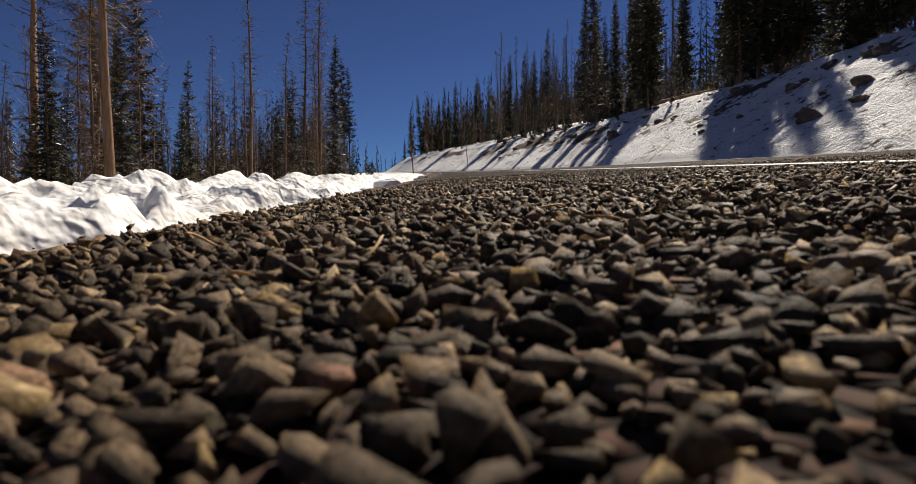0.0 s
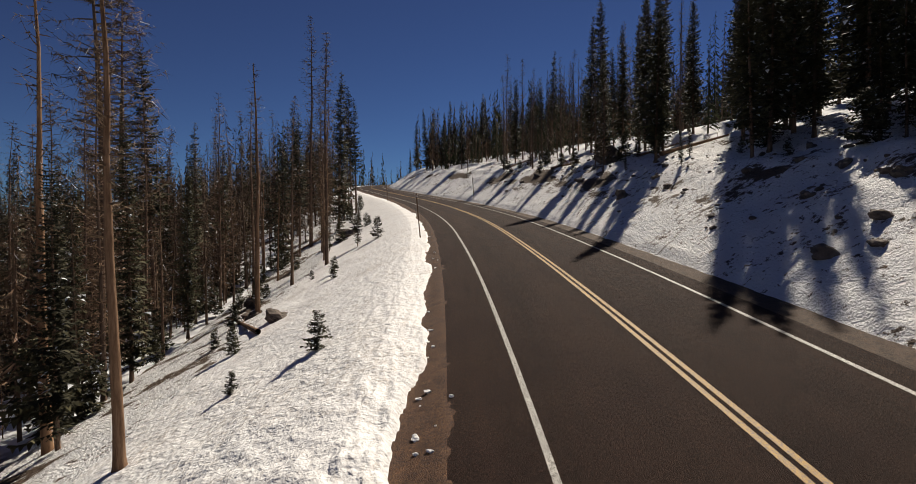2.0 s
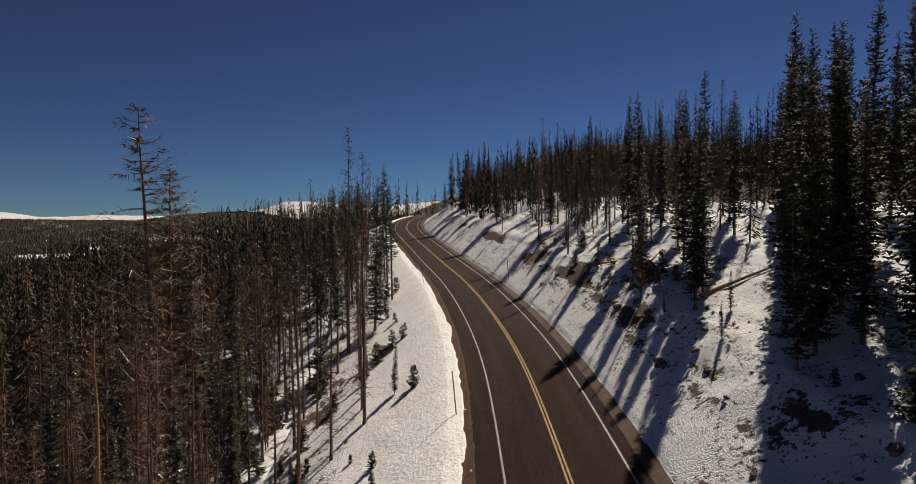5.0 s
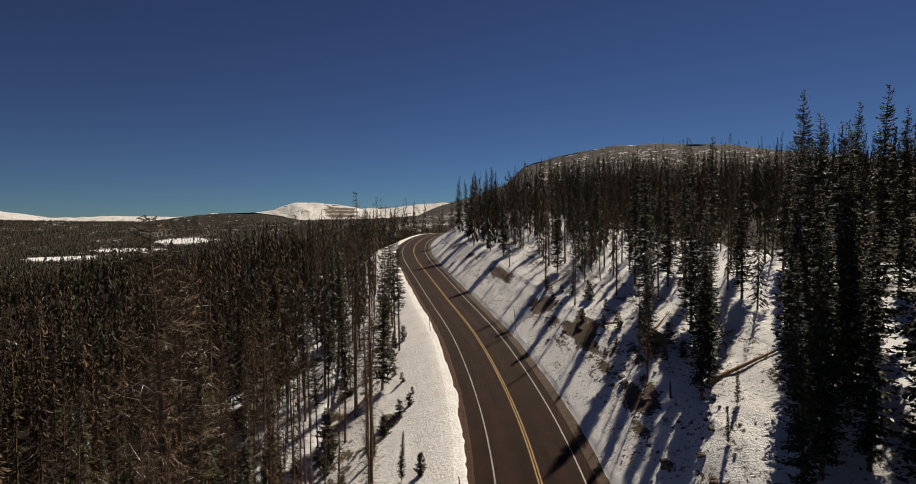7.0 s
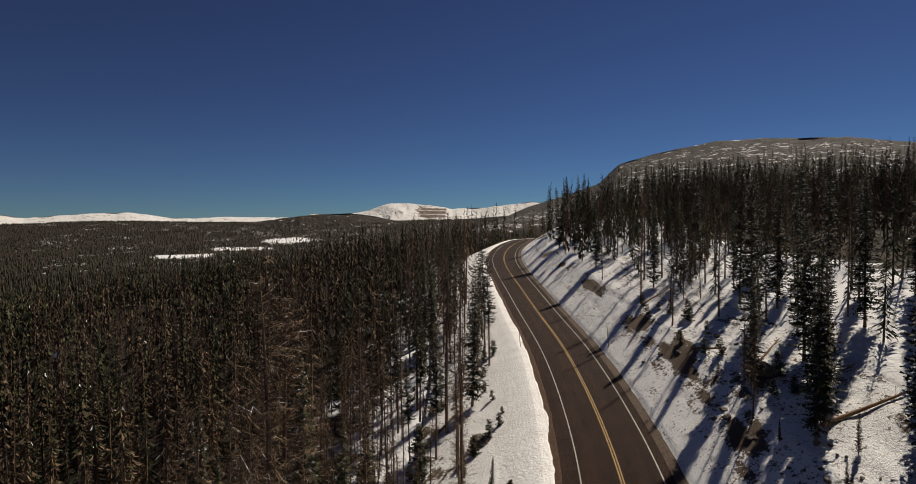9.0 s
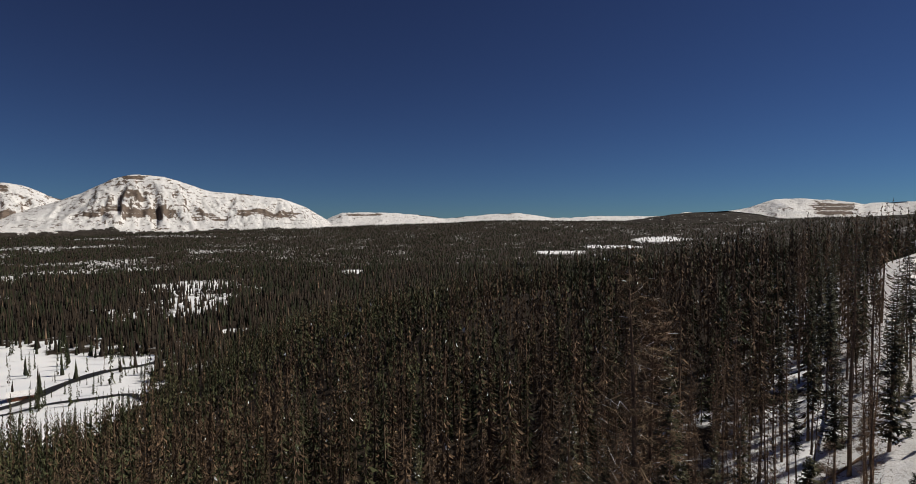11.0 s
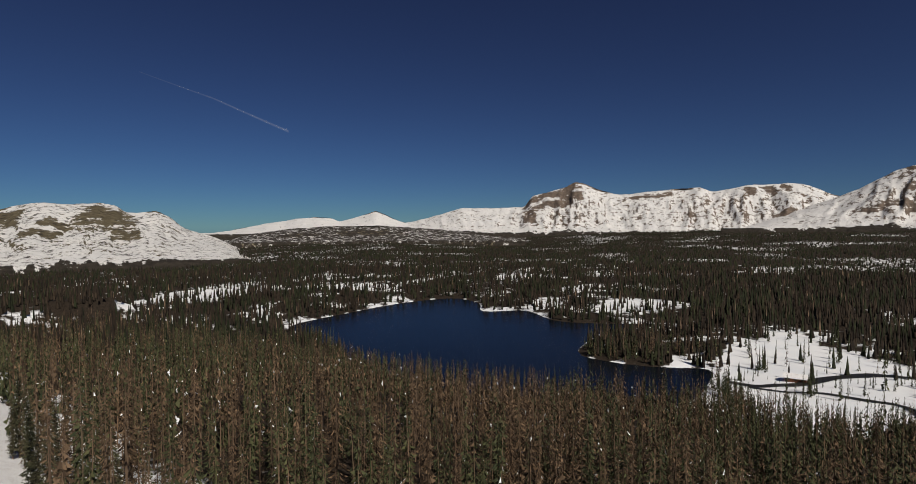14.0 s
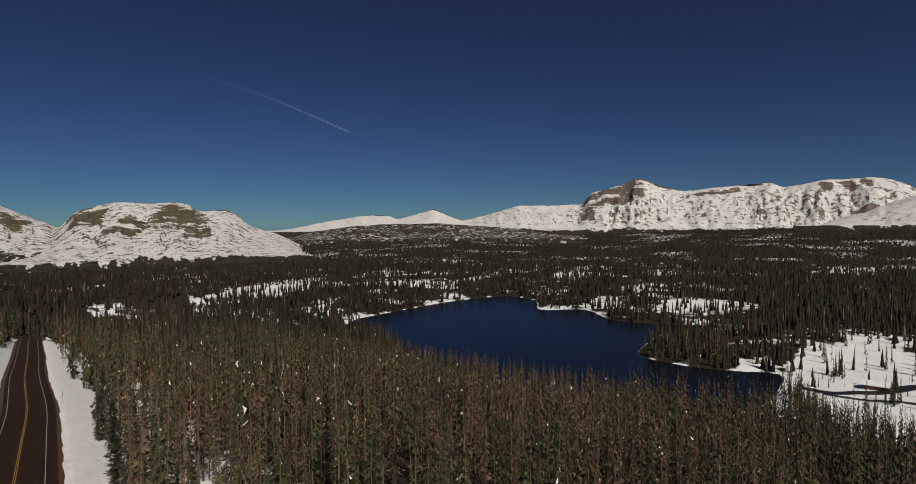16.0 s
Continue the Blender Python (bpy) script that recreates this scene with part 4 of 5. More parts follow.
def dead_crown(height, path, rng, base=0.22, reach=1.5, twigs=8, density=1.0):
    """Bare drooping boughs with fine twigs."""
    T = []
    z = base * height
    while z < height * 0.985:
        f = (z - base * height) / (height * (1 - base))
        for _ in range(rng.integers(2, 5)):
            if rng.random() > density:
                continue
            az = rng.uniform(0, 2 * np.pi)
            L = reach * (1 - f) ** 0.6 * rng.uniform(0.35, 1.15) + 0.15
            cx = np.interp(z, path[:, 2], path[:, 0])
            cy = np.interp(z, path[:, 2], path[:, 1])
            out = np.array([math.cos(az), math.sin(az), 0])
            side = np.array([-math.sin(az), math.cos(az), 0])
            bend = rng.uniform(-0.25, 0.6)
            u = np.linspace(0, 1, 4)
            P = np.array([cx, cy, z]) + out * (u * L)[:, None] + np.array([0, 0, 1.0]) * (L * (0.25 * u - bend * u ** 1.6 + 0.2 * u ** 4))[:, None]
            r = (0.011 + 0.011 * L) * np.array([1, 0.75, 0.5, 0.12])
            for i in range(3):
                for d in ((side,) if i else (side, np.array([0, 0, 1.0]))):
                    a, b, c, e = P[i] - d * r[i], P[i] + d * r[i], P[i + 1] + d * r[i + 1], P[i + 1] - d * r[i + 1]
                    T += [(a, b, c), (a, c, e)]
            for _k in range(twigs):
                q = rng.uniform(0.25, 1.0)
                o = np.array([np.interp(q, u, P[:, j]) for j in range(3)])
                dirn = out * rng.uniform(0.0, 0.8) + side * rng.normal(0, 0.8) + np.array([0, 0, rng.normal(-0.35, 0.45)])
                ln = rng.uniform(0.18, 0.5) * (0.4 + 0.4 * L)
                wd = np.cross(dirn, out + 0.3)
                wd /= np.linalg.norm(wd) + 1e-6
                T.append((o - wd * 0.018, o + wd * 0.018, o + dirn * ln))
        z += rng.uniform(0.18, 0.34)
    V = np.array(T).reshape(-1, 3)
    return V, np.arange(len(V)).reshape(-1, 3)


def build_tree(name, kind, height, seed, label):
    rng = np.random.default_rng(seed)
    root = new(name)
    mat = BARE if kind == "snag" else BARK
    tm, path = trunk_mesh("trunk", height, height * {"sapling": 0.008, "snag": 0.0095, "gnarled": 0.012}.get(kind, 0.0082), mat, rng, rng.normal(0, 0.006), 0.9 if kind == "snag" else 1.0)
    part_mesh("trunk", tm, root)
    if kind in ("live", "half", "sapling"):
        V, F = live_crown(height, path, rng, {"live": 0.06, "half": 0.35, "sapling": 0.04}[kind], {"live": 0.080, "half": 0.062, "sapling": 0.20}[kind] * height + 0.2, {"live": 0.18, "half": 0.8, "sapling": 0.3}[kind])
        part_mesh("crown", quick_mesh("crown", V, F, [NEEDLE]), root, "dark green drooping spruce boughs")
    if kind in ("dead", "snag", "half", "gnarled"):
        V, F = dead_crown(height * (0.9 if kind == "snag" else 1.0) * (0.4 if kind == "half" else 1), path, rng, {"dead": 0.12, "snag": 0.4, "half": 0.2, "gnarled": 0.3}[kind], {"dead": 0.09, "snag": 0.085, "half": 0.11, "gnarled": 0.17}[kind] * height * (1 if kind != "half" else 0.6) + 0.2,
                          {"dead": 6, "snag": 4, "half": 4, "gnarled": 26}[kind], {"dead": 1.0, "snag": 0.45, "half": 0.8, "gnarled": 0.95}[kind])
        part_mesh("bare_crown", quick_mesh("bare_crown", V, F, [TWIG]), root, "bare brown branches with fine twigs")
    return tagged(root, label, "tree", "conifers beside the road")


LABELS = {"live": "tall dark green spruce dusted with snow", "dead": "dead grey-brown spruce with bare drooping twigs", "snag": "standing dead trunk with stripped orange-brown bark and few branches",
          "gnarled": "old dead spruce with a wide crown of crooked bare branches", "half": "thin spruce with bare lower trunk and green top", "sapling": "small green spruce sapling standing in snow"}
NAMES = {"live": "spruce_tree", "dead": "dead_spruce", "snag": "dead_snag", "gnarled": "old_dead_spruce", "half": "thin_spruce", "sapling": "spruce_sapling"}
MODELS = {}
USED = []


def model(kind, k):
    key = (kind, k)
    if key not in MODELS:
        h = 2.0 if kind == "sapling" else 20.0
        MODELS[key] = (build_tree(NAMES[kind], kind, h, 100 * len(kind) + k + ord(kind[0]), LABELS[kind]), h)
    return MODELS[key]


def surface(x, y):
    """Height of the snow or ground that is seen at a place."""
    i, s, u = station(np.array([x]), np.array([y]))
    if not STRIP_L < u[0] < STRIP_R:
        return float(ground(np.array([x]), np.array([y]))[0])
    X, Y, S, U = (np.array([[v]], float) for v in (x, y, s[0], u[0]))
    Z = verge(S, U, np.interp(S, ARC, ROADZ), np.interp(S, ARC, BANKING))
    if u[0] < LEFT_SNOW:
        Z = left_relief(X, Y, S, U, Z)[0]
    elif u[0] > RIGHT_SNOW:
        Z = right_relief(X, Y, S, U, Z)[0]
    return float(Z[0, 0])


def plant(kind, x, y, height, k=None, spin=None):
    k = int(RNG.integers(0, 4)) if k is None else k
    first = (kind, k) not in MODELS
    ob, h = model(kind, k)
    s = height / h
    z = surface(x, y)
    m = pose(x, y, z, RNG.normal(0, 0.7), RNG.normal(0, 0.7), RNG.uniform(0, 360) if spin is None else spin)
    if first:
        ob.matrix_basis = m @ Matrix.Scale(s, 4)
        got = ob
    else:
        got = copy_thing(ob, m)
        got.scale = (s * RNG.uniform(0.9, 1.1), s * RNG.uniform(0.9, 1.1), s)
    USED.append((x, y))
    return got


def top_at(kind, x, y, ztop, k=None):
    """A tree whose tip stands at that height."""
    plant(kind, x, y, ztop - float(ground(np.array([x]), np.array([y]))[0]), k)


# trees that can be told apart
for kind, x, y, zt in (("snag", -7.7, 12.4, 13.2), ("gnarled", -22.9, 36.3, 24.3), ("gnarled", -23.2, 37.7, 20.5), ("dead", -16.6, 61.5, 27.4), ("dead", -15.4, 63.5, 25.0),
                       ("dead", -10.0, 41.2, 18.5), ("dead", -34.0, 103.3, 25.2), ("dead", 23.1, 111.3, 35.0), ("dead", -16.0, 75.9, 20.5), ("half", -14.7, 77.7, 22.0),
                       ("half", -16.9, 85.6, 25.8), ("dead", 8.1, 105.5, 36.2), ("dead", 10.9, 104, 34.8), ("half", -3.6, 164, 40.5), ("live", 22, 78.6, 32.0), ("dead", 24, 103, 33.0),
                       ("live", 27.7, 55.2, 36.2), ("live", 18.9, 56.1, 26.5), ("half", -21, 38.2, 17.0), ("half", -18.4, 38.5, 11.6), ("live", 14.0, 56.5, 21.2), ("live", -19, 204, 32),
                       ("dead", 18.6, 99.6, 33), ("dead", -14.6, 22.6, 12.0), ("snag", -13.5, 18.0, 15.0), ("live", -12.8, 17.5, 7.0), ("live", -15.0, 25.2, 9.5),
                       ("dead", -17.2, 26.6, 14.0), ("live", 26.5, 50.0, 33.0), ("live", 29.5, 47.5, 34.5), ("live", 24.0, 42.0, 27.0), ("live", 30, 40.5, 32.0), ("live", 33, 36, 32.0),
                       ("live", 29, 58.5, 33.5), ("live", 21.5, 30.5, 27.0), ("live", 20.5, 33.5, 24.0), ("live", 19.5, 22.5, 22.0), ("live", 22.5, 25.5, 25.0), ("live", 25.5, 29.5, 27.0),
                       ("live", 21.5, 18.5, 23.0), ("live", 28.5, 33.0, 29.0), ("live", 18.2, 16.5, 20.0), ("live", 17.6, 21.5, 15.5), ("live", 18.9, 24.5, 16.5),
                       ("live", 20.2, 27.8, 17.5), ("live", 21.0, 24.0, 18.0), ("live", 16.4, 32.5, 22.0), ("live", 15.6, 46.3, 25.5), ("live", 24.1, 42.8, 31.0),
                       ("live", 20.3, 40.2, 27.5), ("live", 26.2, 45.5, 31.5), ("dead", 12.8, 52.2, 17.5), ("dead", 13.5, 58.3, 19.0), ("dead", 13.9, 57.6, 17.0),
                       ("live", 19.6, 36.8, 26.0), ("live", 25.2, 36.0, 30.5), ("live", 24.5, 31.0, 27.5),
                       ("live", 27.0, 36.5, 30.0), ("live", 22.5, 27.2, 25.0), ("live", 26.0, 24.0, 27.0), ("live", 29.0, 29.0, 30.5), ("live", 23.0, 21.0, 24.0), ("live", 30.0, 22.0, 29.0), ("live", 27.5, 18.0, 27.0),
                       ("live", 18.2, 34.0, 24.0), ("live", 22.6, 39.2, 29.5), ("live", 22.0, 45.0, 30.0), ("live", 24.6, 47.6, 31.0)):
    top_at(kind, x, y, zt)


def far_enough(x, y, gap):
    return all((x - a) ** 2 + (y - b) ** 2 > gap * gap for a, b in USED)


def snow_lane(x, y):
    """Two open lanes of snow that run up between the trees of the bank."""
    a, r = math.degrees(math.atan2(x, y)), math.hypot(x, y)
    return x > 5 and ((19.3 < a < 25.3 and r < 62) or (31.6 < a < 34.9 and r < 60))


def scatter(n, s_range, u_range, kinds, heights, gap, seed):
    rng = np.random.default_rng(seed)
    done = tries = 0
    while done < n and tries < n * 30:
        tries += 1
        s, u = rng.uniform(*s_range), rng.uniform(*u_range)
        x, y = (float(v) for v in on_road(s, u))
        if not far_enough(x, y, gap) or snow_lane(x, y):
            continue
        kind = kinds[int(rng.integers(0, len(kinds)))]
        h = rng.uniform(*heights) * (1 if kind != "sapling" else 0.12)
        plant(kind, x, y, h, int(rng.integers(0, 4)))
        done += 1


# wooded hill over the cut bank, then the falling slope on the lake side
scatter(34, (14, 100), (17, 38), ("live", "live", "live", "half", "dead"), (12, 20), 3.6, 1)
scatter(26, (60, 215), (12.5, 26), ("live", "live", "dead", "half"), (11, 18), 3.2, 2)
scatter(72, (8, 75), (-42, -19.0), ("dead", "dead", "dead", "dead", "half", "dead"), (11, 18), 2.4, 3)
scatter(34, (60, 170), (-26, -12.5), ("dead", "dead", "half", "live"), (13, 19), 2.6, 4)
scatter(22, (-120, -45), (-26, -10.5), ("live", "dead", "half", "live"), (9, 16), 2.6, 5)
scatter(3, (34, 52), (15.0, 19.5), ("live",), (11, 14), 2.8, 14)
scatter(5, (3, 45), (17.0, 30), ("live", "live", "live", "dead"), (13, 20), 3.2, 8)
scatter(34, (9, 52), (-34, -19.5), ("dead", "dead", "half", "dead", "live"), (8, 14), 2.0, 10)
scatter(11, (30, 64), (-19.5, -13.0), ("dead", "half", "dead", "snag"), (8, 15), 2.2, 15)
scatter(24, (-4, 45), (-46, -18), ("dead", "half", "dead", "live"), (10, 16), 2.6, 9)
scatter(30, (9, 62), (-30, -17.5), ("sapling",), (14, 40), 1.3, 12)
plant("live", -8.41, 44.8, 4.2)
plant("live", -12.0, 50.5, 3.4)
plant("live", 15.1, 39.6, 2.6)
plant("live", 17.5, 44.2, 3.2)
plant("live", 13.6, 47.8, 1.9)
for x, y, h in ((-6.82, 44.66, 1.8), (-13.77, 46.1, 1.6), (-14.6, 40.7, 2.1), (-7.76, 33.65, 1.1), (-15.3, 38.3, 1.2), (-13.0, 37.0, 1.0), (-4.22, 16.1, 1.15), (-8.84, 21.4, 1.1),
                (-6.28, 15.0, 0.65), (-13.9, 34.5, 1.0), (-7.34, 31.7, 0.8), (-12.84, 35.1, 1.6), (-10.9, 24.5, 0.9), (-11.6, 28.3, 1.3), (-9.6, 35.6, 0.6)):
    plant("sapling", x, y, h)
scatter(12, (52, 90), (-13, -9.5), ("sapling",), (6, 20), 1.2, 6)
scatter(24, (14, 90), (12.0, 16), ("sapling",), (8, 24), 1.5, 7)


# ---- woods: uncounted trees in single objects ----
def woods_template(kind, rng, boughs, wide, feather=False):
    """A light tree one metre high: a thin trunk and drooping sprays; feather: many slim single sprays."""
    T = []
    r = 0.0095
    for i in range(3):
        a, b = 2.1 * i, 2.1 * (i + 1)
        T.append(((r * math.cos(a), r * math.sin(a), -0.03), (r * math.cos(b), r * math.sin(b), -0.03), (0, 0, 1.0)))
    lo, reach = {"live": (0.06, 0.088), "dead": (0.12, 0.074), "half": (0.42, 0.055)}[kind]
    slim = rng.uniform(0.75, 1.15)
    for i in range(boughs):
        z = lo + (0.985 - lo) * ((i + rng.random()) / boughs) ** 1.12
        f = (z - lo) / (1 - lo)
        az = rng.uniform(0, 6.283)
        L = (reach * slim * (1 - f) ** 0.8 + 0.008) * rng.uniform(0.5, 1.2)
        o, sd = np.array([math.cos(az), math.sin(az), 0]), np.array([-math.sin(az), math.cos(az), 0])
        w = {"live": 0.014, "dead": 0.0085, "half": 0.011}[kind] * (60 / boughs) ** 0.62 * wide * (1 - 0.55 * f)
        root = np.array([0, 0, z + rng.uniform(0.0, 0.02)])
        tip = o * L + np.array([0, 0, z - L * rng.uniform(0.1, 0.75)])
        mid = root * 0.45 + tip * 0.55 + sd * rng.normal(0, 0.1) * L
        if feather:
            T.append((root * 0.8 + tip * 0.2 + np.array([0, 0, w * 0.5]), mid + sd * w * rng.choice([-1, 1]) - np.array([0, 0, w * rng.uniform(0.6, 2.4)]), tip))
            continue
        T.append((root + np.array([0, 0, w]), mid - np.array([0, 0, w]) + sd * w, tip))
        T.append((mid - sd * w, mid + np.array([0, 0, w * 1.3]) + sd * w, mid + sd * rng.choice([-1, 1]) * L * rng.uniform(0.2, 0.5) + o * L * 0.2 - np.array([0, 0, L * rng.uniform(0.1, 0.6)])))
    return np.array(T)


def plant_woods(name, label, xy, heights, tones, mat, boughs, variants=6, seed=0, wide=1.0, feather=False):
    rng = np.random.default_rng(seed)
    z = ground(xy[:, 0], xy[:, 1])
    kinds = np.where(tones > 0.7, 0, np.where(rng.random(len(xy)) < 0.85, 1, 2))
    V, W = [], []
    for ki, kind in enumerate(("live", "dead", "half")):
        for v in range(variants):
            T = woods_template(kind, rng, boughs[ki], wide, feather)
            sel = np.where((kinds == ki) & (np.arange(len(xy)) % variants == v))[0]
            if not len(sel):
                continue
            a, h = rng.uniform(0, 6.283, len(sel)), heights[sel]
            fat = rng.uniform(0.85, 1.3, len(sel)) * h
            lean = rng.normal(0, 0.025, (len(sel), 2))
            P = T.reshape(-1, 3)
            X = (P[None, :, 0] * np.cos(a)[:, None] - P[None, :, 1] * np.sin(a)[:, None]) * fat[:, None] + (lean[:, :1] * P[None, :, 2]) * h[:, None] + xy[sel, :1]
            Y = (P[None, :, 0] * np.sin(a)[:, None] + P[None, :, 1] * np.cos(a)[:, None]) * fat[:, None] + (lean[:, 1:] * P[None, :, 2]) * h[:, None] + xy[sel, 1:]
            Z = P[None, :, 2] * h[:, None] + z[sel][:, None]
            V.append(np.stack([X, Y, Z], -1).reshape(-1, 3))
            W.append(np.repeat(tones[sel], len(P)))
    V, W = np.vstack(V), np.concatenate(W)
    me = quick_mesh(name, V, np.arange(len(V)).reshape(-1, 3), [mat], attrs={"tone": W})
    tagged(new(name, me), label, "forest", kind="stuff")


def sample_ring(n, r0, r1, az0, az1, seed, power=1.0):
    rng = np.random.default_rng(seed)
    r = (r0 ** power + (r1 ** power - r0 ** power) * rng.random(n)) ** (1 / power)
    a = np.radians(rng.uniform(az0, az1, n))
    return np.column_stack([-np.sin(a) * r, np.cos(a) * r]), rng


def keep_woods(xy, rng, strength=0.97, gap=2.2):
    i, s, u = station(xy[:, 0], xy[:, 1])
    c = clearing(xy[:, 0], xy[:, 1])
    r = np.hypot(xy[:, 0], xy[:, 1])
    edge = -20.0 + 8.5 * smooth(48, 66, s) + 9.0 * smooth(4, -40, s)
    edge = edge + 3.0 * smooth(-260, -300, s)
    beside = (u > edge + 4.0 * (vnoise(s / 9.0, s * 0, 91) - 0.5)) & (u < 13.5 - 6.0 * smooth(-260, -300, s)) & (s > -385) & (s < 285)
    c = np.where((r < 260) & ~beside & (c < 0.8), np.minimum(c, 0.15), c)
    ok = ~beside & (lake_distance(xy[:, 0], xy[:, 1]) > 2.5) & (rng.random(len(xy)) > c * strength)
    near = np.where(ok & (r < 130))[0]
    P = np.array(USED)
    for k in near:
        if ((P - xy[k]) ** 2).sum(1).min() < gap * gap:
            ok[k] = False
    return ok


def tone_of(xy, rng, live):
    """Dead trees below 0.7, living ones above; they grow in patches."""
    patch = fbm(xy[:, 0] / 45, xy[:, 1] / 45, 3, 70)
    alive = rng.random(len(xy)) < np.clip(live + 1.6 * (patch - 0.5), 0.05, 0.95)
    return np.where(alive, rng.uniform(0.73, 1, len(xy)), rng.uniform(0, 0.67, len(xy)))


xy, rg = sample_ring(3000, 44, 130, -48, 182, 201, 1.7)
xy = xy[keep_woods(xy, rg)]
side = station(xy[:, 0], xy[:, 1])[2]
xy = xy[side < 0]
tn = tone_of(xy, rg, 0.2)
plant_woods("forest", "dense mixed woods of dead brown and green spruce", xy, 8.5 + 12.5 * rg.random(len(xy)) ** 1.2, tn, WOODS, (150, 132, 80), 8, 301, 1.4, True)
rg = np.random.default_rng(209)
xy = np.column_stack(on_road(rg.uniform(4, 62, 520), -20.0 - 28 * rg.random(520)))
xy = xy[keep_woods(xy, rg, 0.9, 0.9)]
plant_woods("forest", "tangled undergrowth of young and dead spruce below the road", xy, rg.uniform(3, 10, len(xy)), tone_of(xy, rg, 0.12), TANGLE, (90, 84, 60), 8, 304, 0.7)
rg = np.random.default_rng(207)
xy = np.column_stack(on_road(rg.uniform(12, 275, 1050), 19 + 95 * rg.random(1050) ** 1.4))
xy = xy[keep_woods(xy, rg) & ((xy[:, 1] > 62) | (rg.random(1050) < 0.1))]
plant_woods("forest", "dense dark green spruce woods over the cut bank", xy, rg.uniform(11, 19, len(xy)) * np.where((xy[:, 0] < 16) & (xy[:, 1] > 80), 0.68, 1.0), tone_of(xy, rg, 0.78), WOODS, (120, 84, 70), 8, 303, 0.85)
xy, rg = sample_ring(15500, 125, 420, -46, 180, 202, 1.6)
xy = xy[keep_woods(xy, rg)]
plant_woods("forest", "brown-grey wooded slope of dead and living spruce", xy, rg.uniform(9, 18, len(xy)), tone_of(xy, rg, 0.2 + 0.3 * smooth(170, 250, np.hypot(xy[:, 0], xy[:, 1]))), WOODS, (36, 32, 22), 8, 302, 2.5, True)


def far_woods(label, n, r0, r1, seed, hmin, hmax, wide, power, live, tiers):
    """Slim three-sided trees, in one or two tiers."""
    xy, rng = sample_ring(n, r0, r1, -38, 176, seed, power)
    xy = xy[keep_woods(xy, rng, 0.95)]
    n = len(xy)
    z = ground(xy[:, 0], xy[:, 1]) - 0.4
    h, w = rng.uniform(hmin, hmax, n), rng.uniform(0.7, 1.3, n) * wide
    V, F = [], []
    for k in range(tiers):
        a = rng.uniform(0, 6.28, n)
        B = np.empty((n, 4, 3))
        lo, hi = (0.04, 1.0) if tiers == 1 else ((0.05, 0.72), (0.42, 1.0))[k]
        ww = w * (1 if k == 0 else 0.62)
        for i in range(3):
            B[:, i, 0], B[:, i, 1], B[:, i, 2] = xy[:, 0] + ww * np.cos(a + 2.094 * i), xy[:, 1] + ww * np.sin(a + 2.094 * i), z + h * (lo + 0.05 * rng.normal(0, 1, n))
        B[:, 3] = np.column_stack([xy + rng.normal(0, 0.1, (n, 2)), z + h * hi])
        F.append((np.arange(n)[:, None, None] * 4 + np.array([[0, 1, 3], [1, 2, 3], [2, 0, 3]])[None]).reshape(-1, 3) + k * 4 * n)
        V.append(B.reshape(-1, 3))
    tone = np.repeat(tone_of(xy, rng, live), 4)
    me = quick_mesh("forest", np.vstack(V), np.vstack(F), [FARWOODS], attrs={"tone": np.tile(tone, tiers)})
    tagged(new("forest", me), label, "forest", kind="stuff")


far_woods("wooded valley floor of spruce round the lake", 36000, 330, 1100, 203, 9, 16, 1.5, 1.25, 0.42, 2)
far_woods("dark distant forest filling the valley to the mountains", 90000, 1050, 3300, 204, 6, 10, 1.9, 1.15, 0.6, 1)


# ---- stones, needles and snow lumps at the road's edge ----
def make_chip(name, stops):
    m, nt, b, N = nodes_of(name)
    g, inf = nt.nodes.new("ShaderNodeNewGeometry"), nt.nodes.new("ShaderNodeObjectInfo")
    pick = math_of(nt, "FRACT", math_of(nt, "ADD", g.outputs["Random Per Island"], math_of(nt, "MULTIPLY", inf.outputs["Random"], 7.31)))
    col = ramp(nt, pick, stops)
    p = position_of(nt)
    grain = ramp(nt, noise_of(nt, 420, 5, p), [(0.3, (0.5, 0.48, 0.46)), (0.7, (1.5, 1.46, 1.4))])
    nt.links.new(mix(nt, 1.0, col, grain, "MULTIPLY"), b.inputs["Base Color"])
    b.inputs["Roughness"].default_value = 0.66
    b.inputs["Specular IOR Level"].default_value = 0.16
    bump_of(nt, b, noise_of(nt, 350, 6, p, 0.65), 1.0, 0.0022)
    return m


CHIP = make_chip("dark_road_chippings", [(0.0, (0.04, 0.028, 0.017)), (0.45, (0.092, 0.064, 0.039)), (0.84, (0.18, 0.125, 0.075)), (0.92, (0.28, 0.185, 0.075)), (0.97, (0.42, 0.32, 0.19)), (1.0, (0.16, 0.06, 0.04))])
PEBBLE = make_chip("reddish_brown_gravel", [(0.0, (0.05, 0.027, 0.014)), (0.4, (0.14, 0.075, 0.038)), (0.75, (0.26, 0.15, 0.08)), (1.0, (0.38, 0.28, 0.18))])


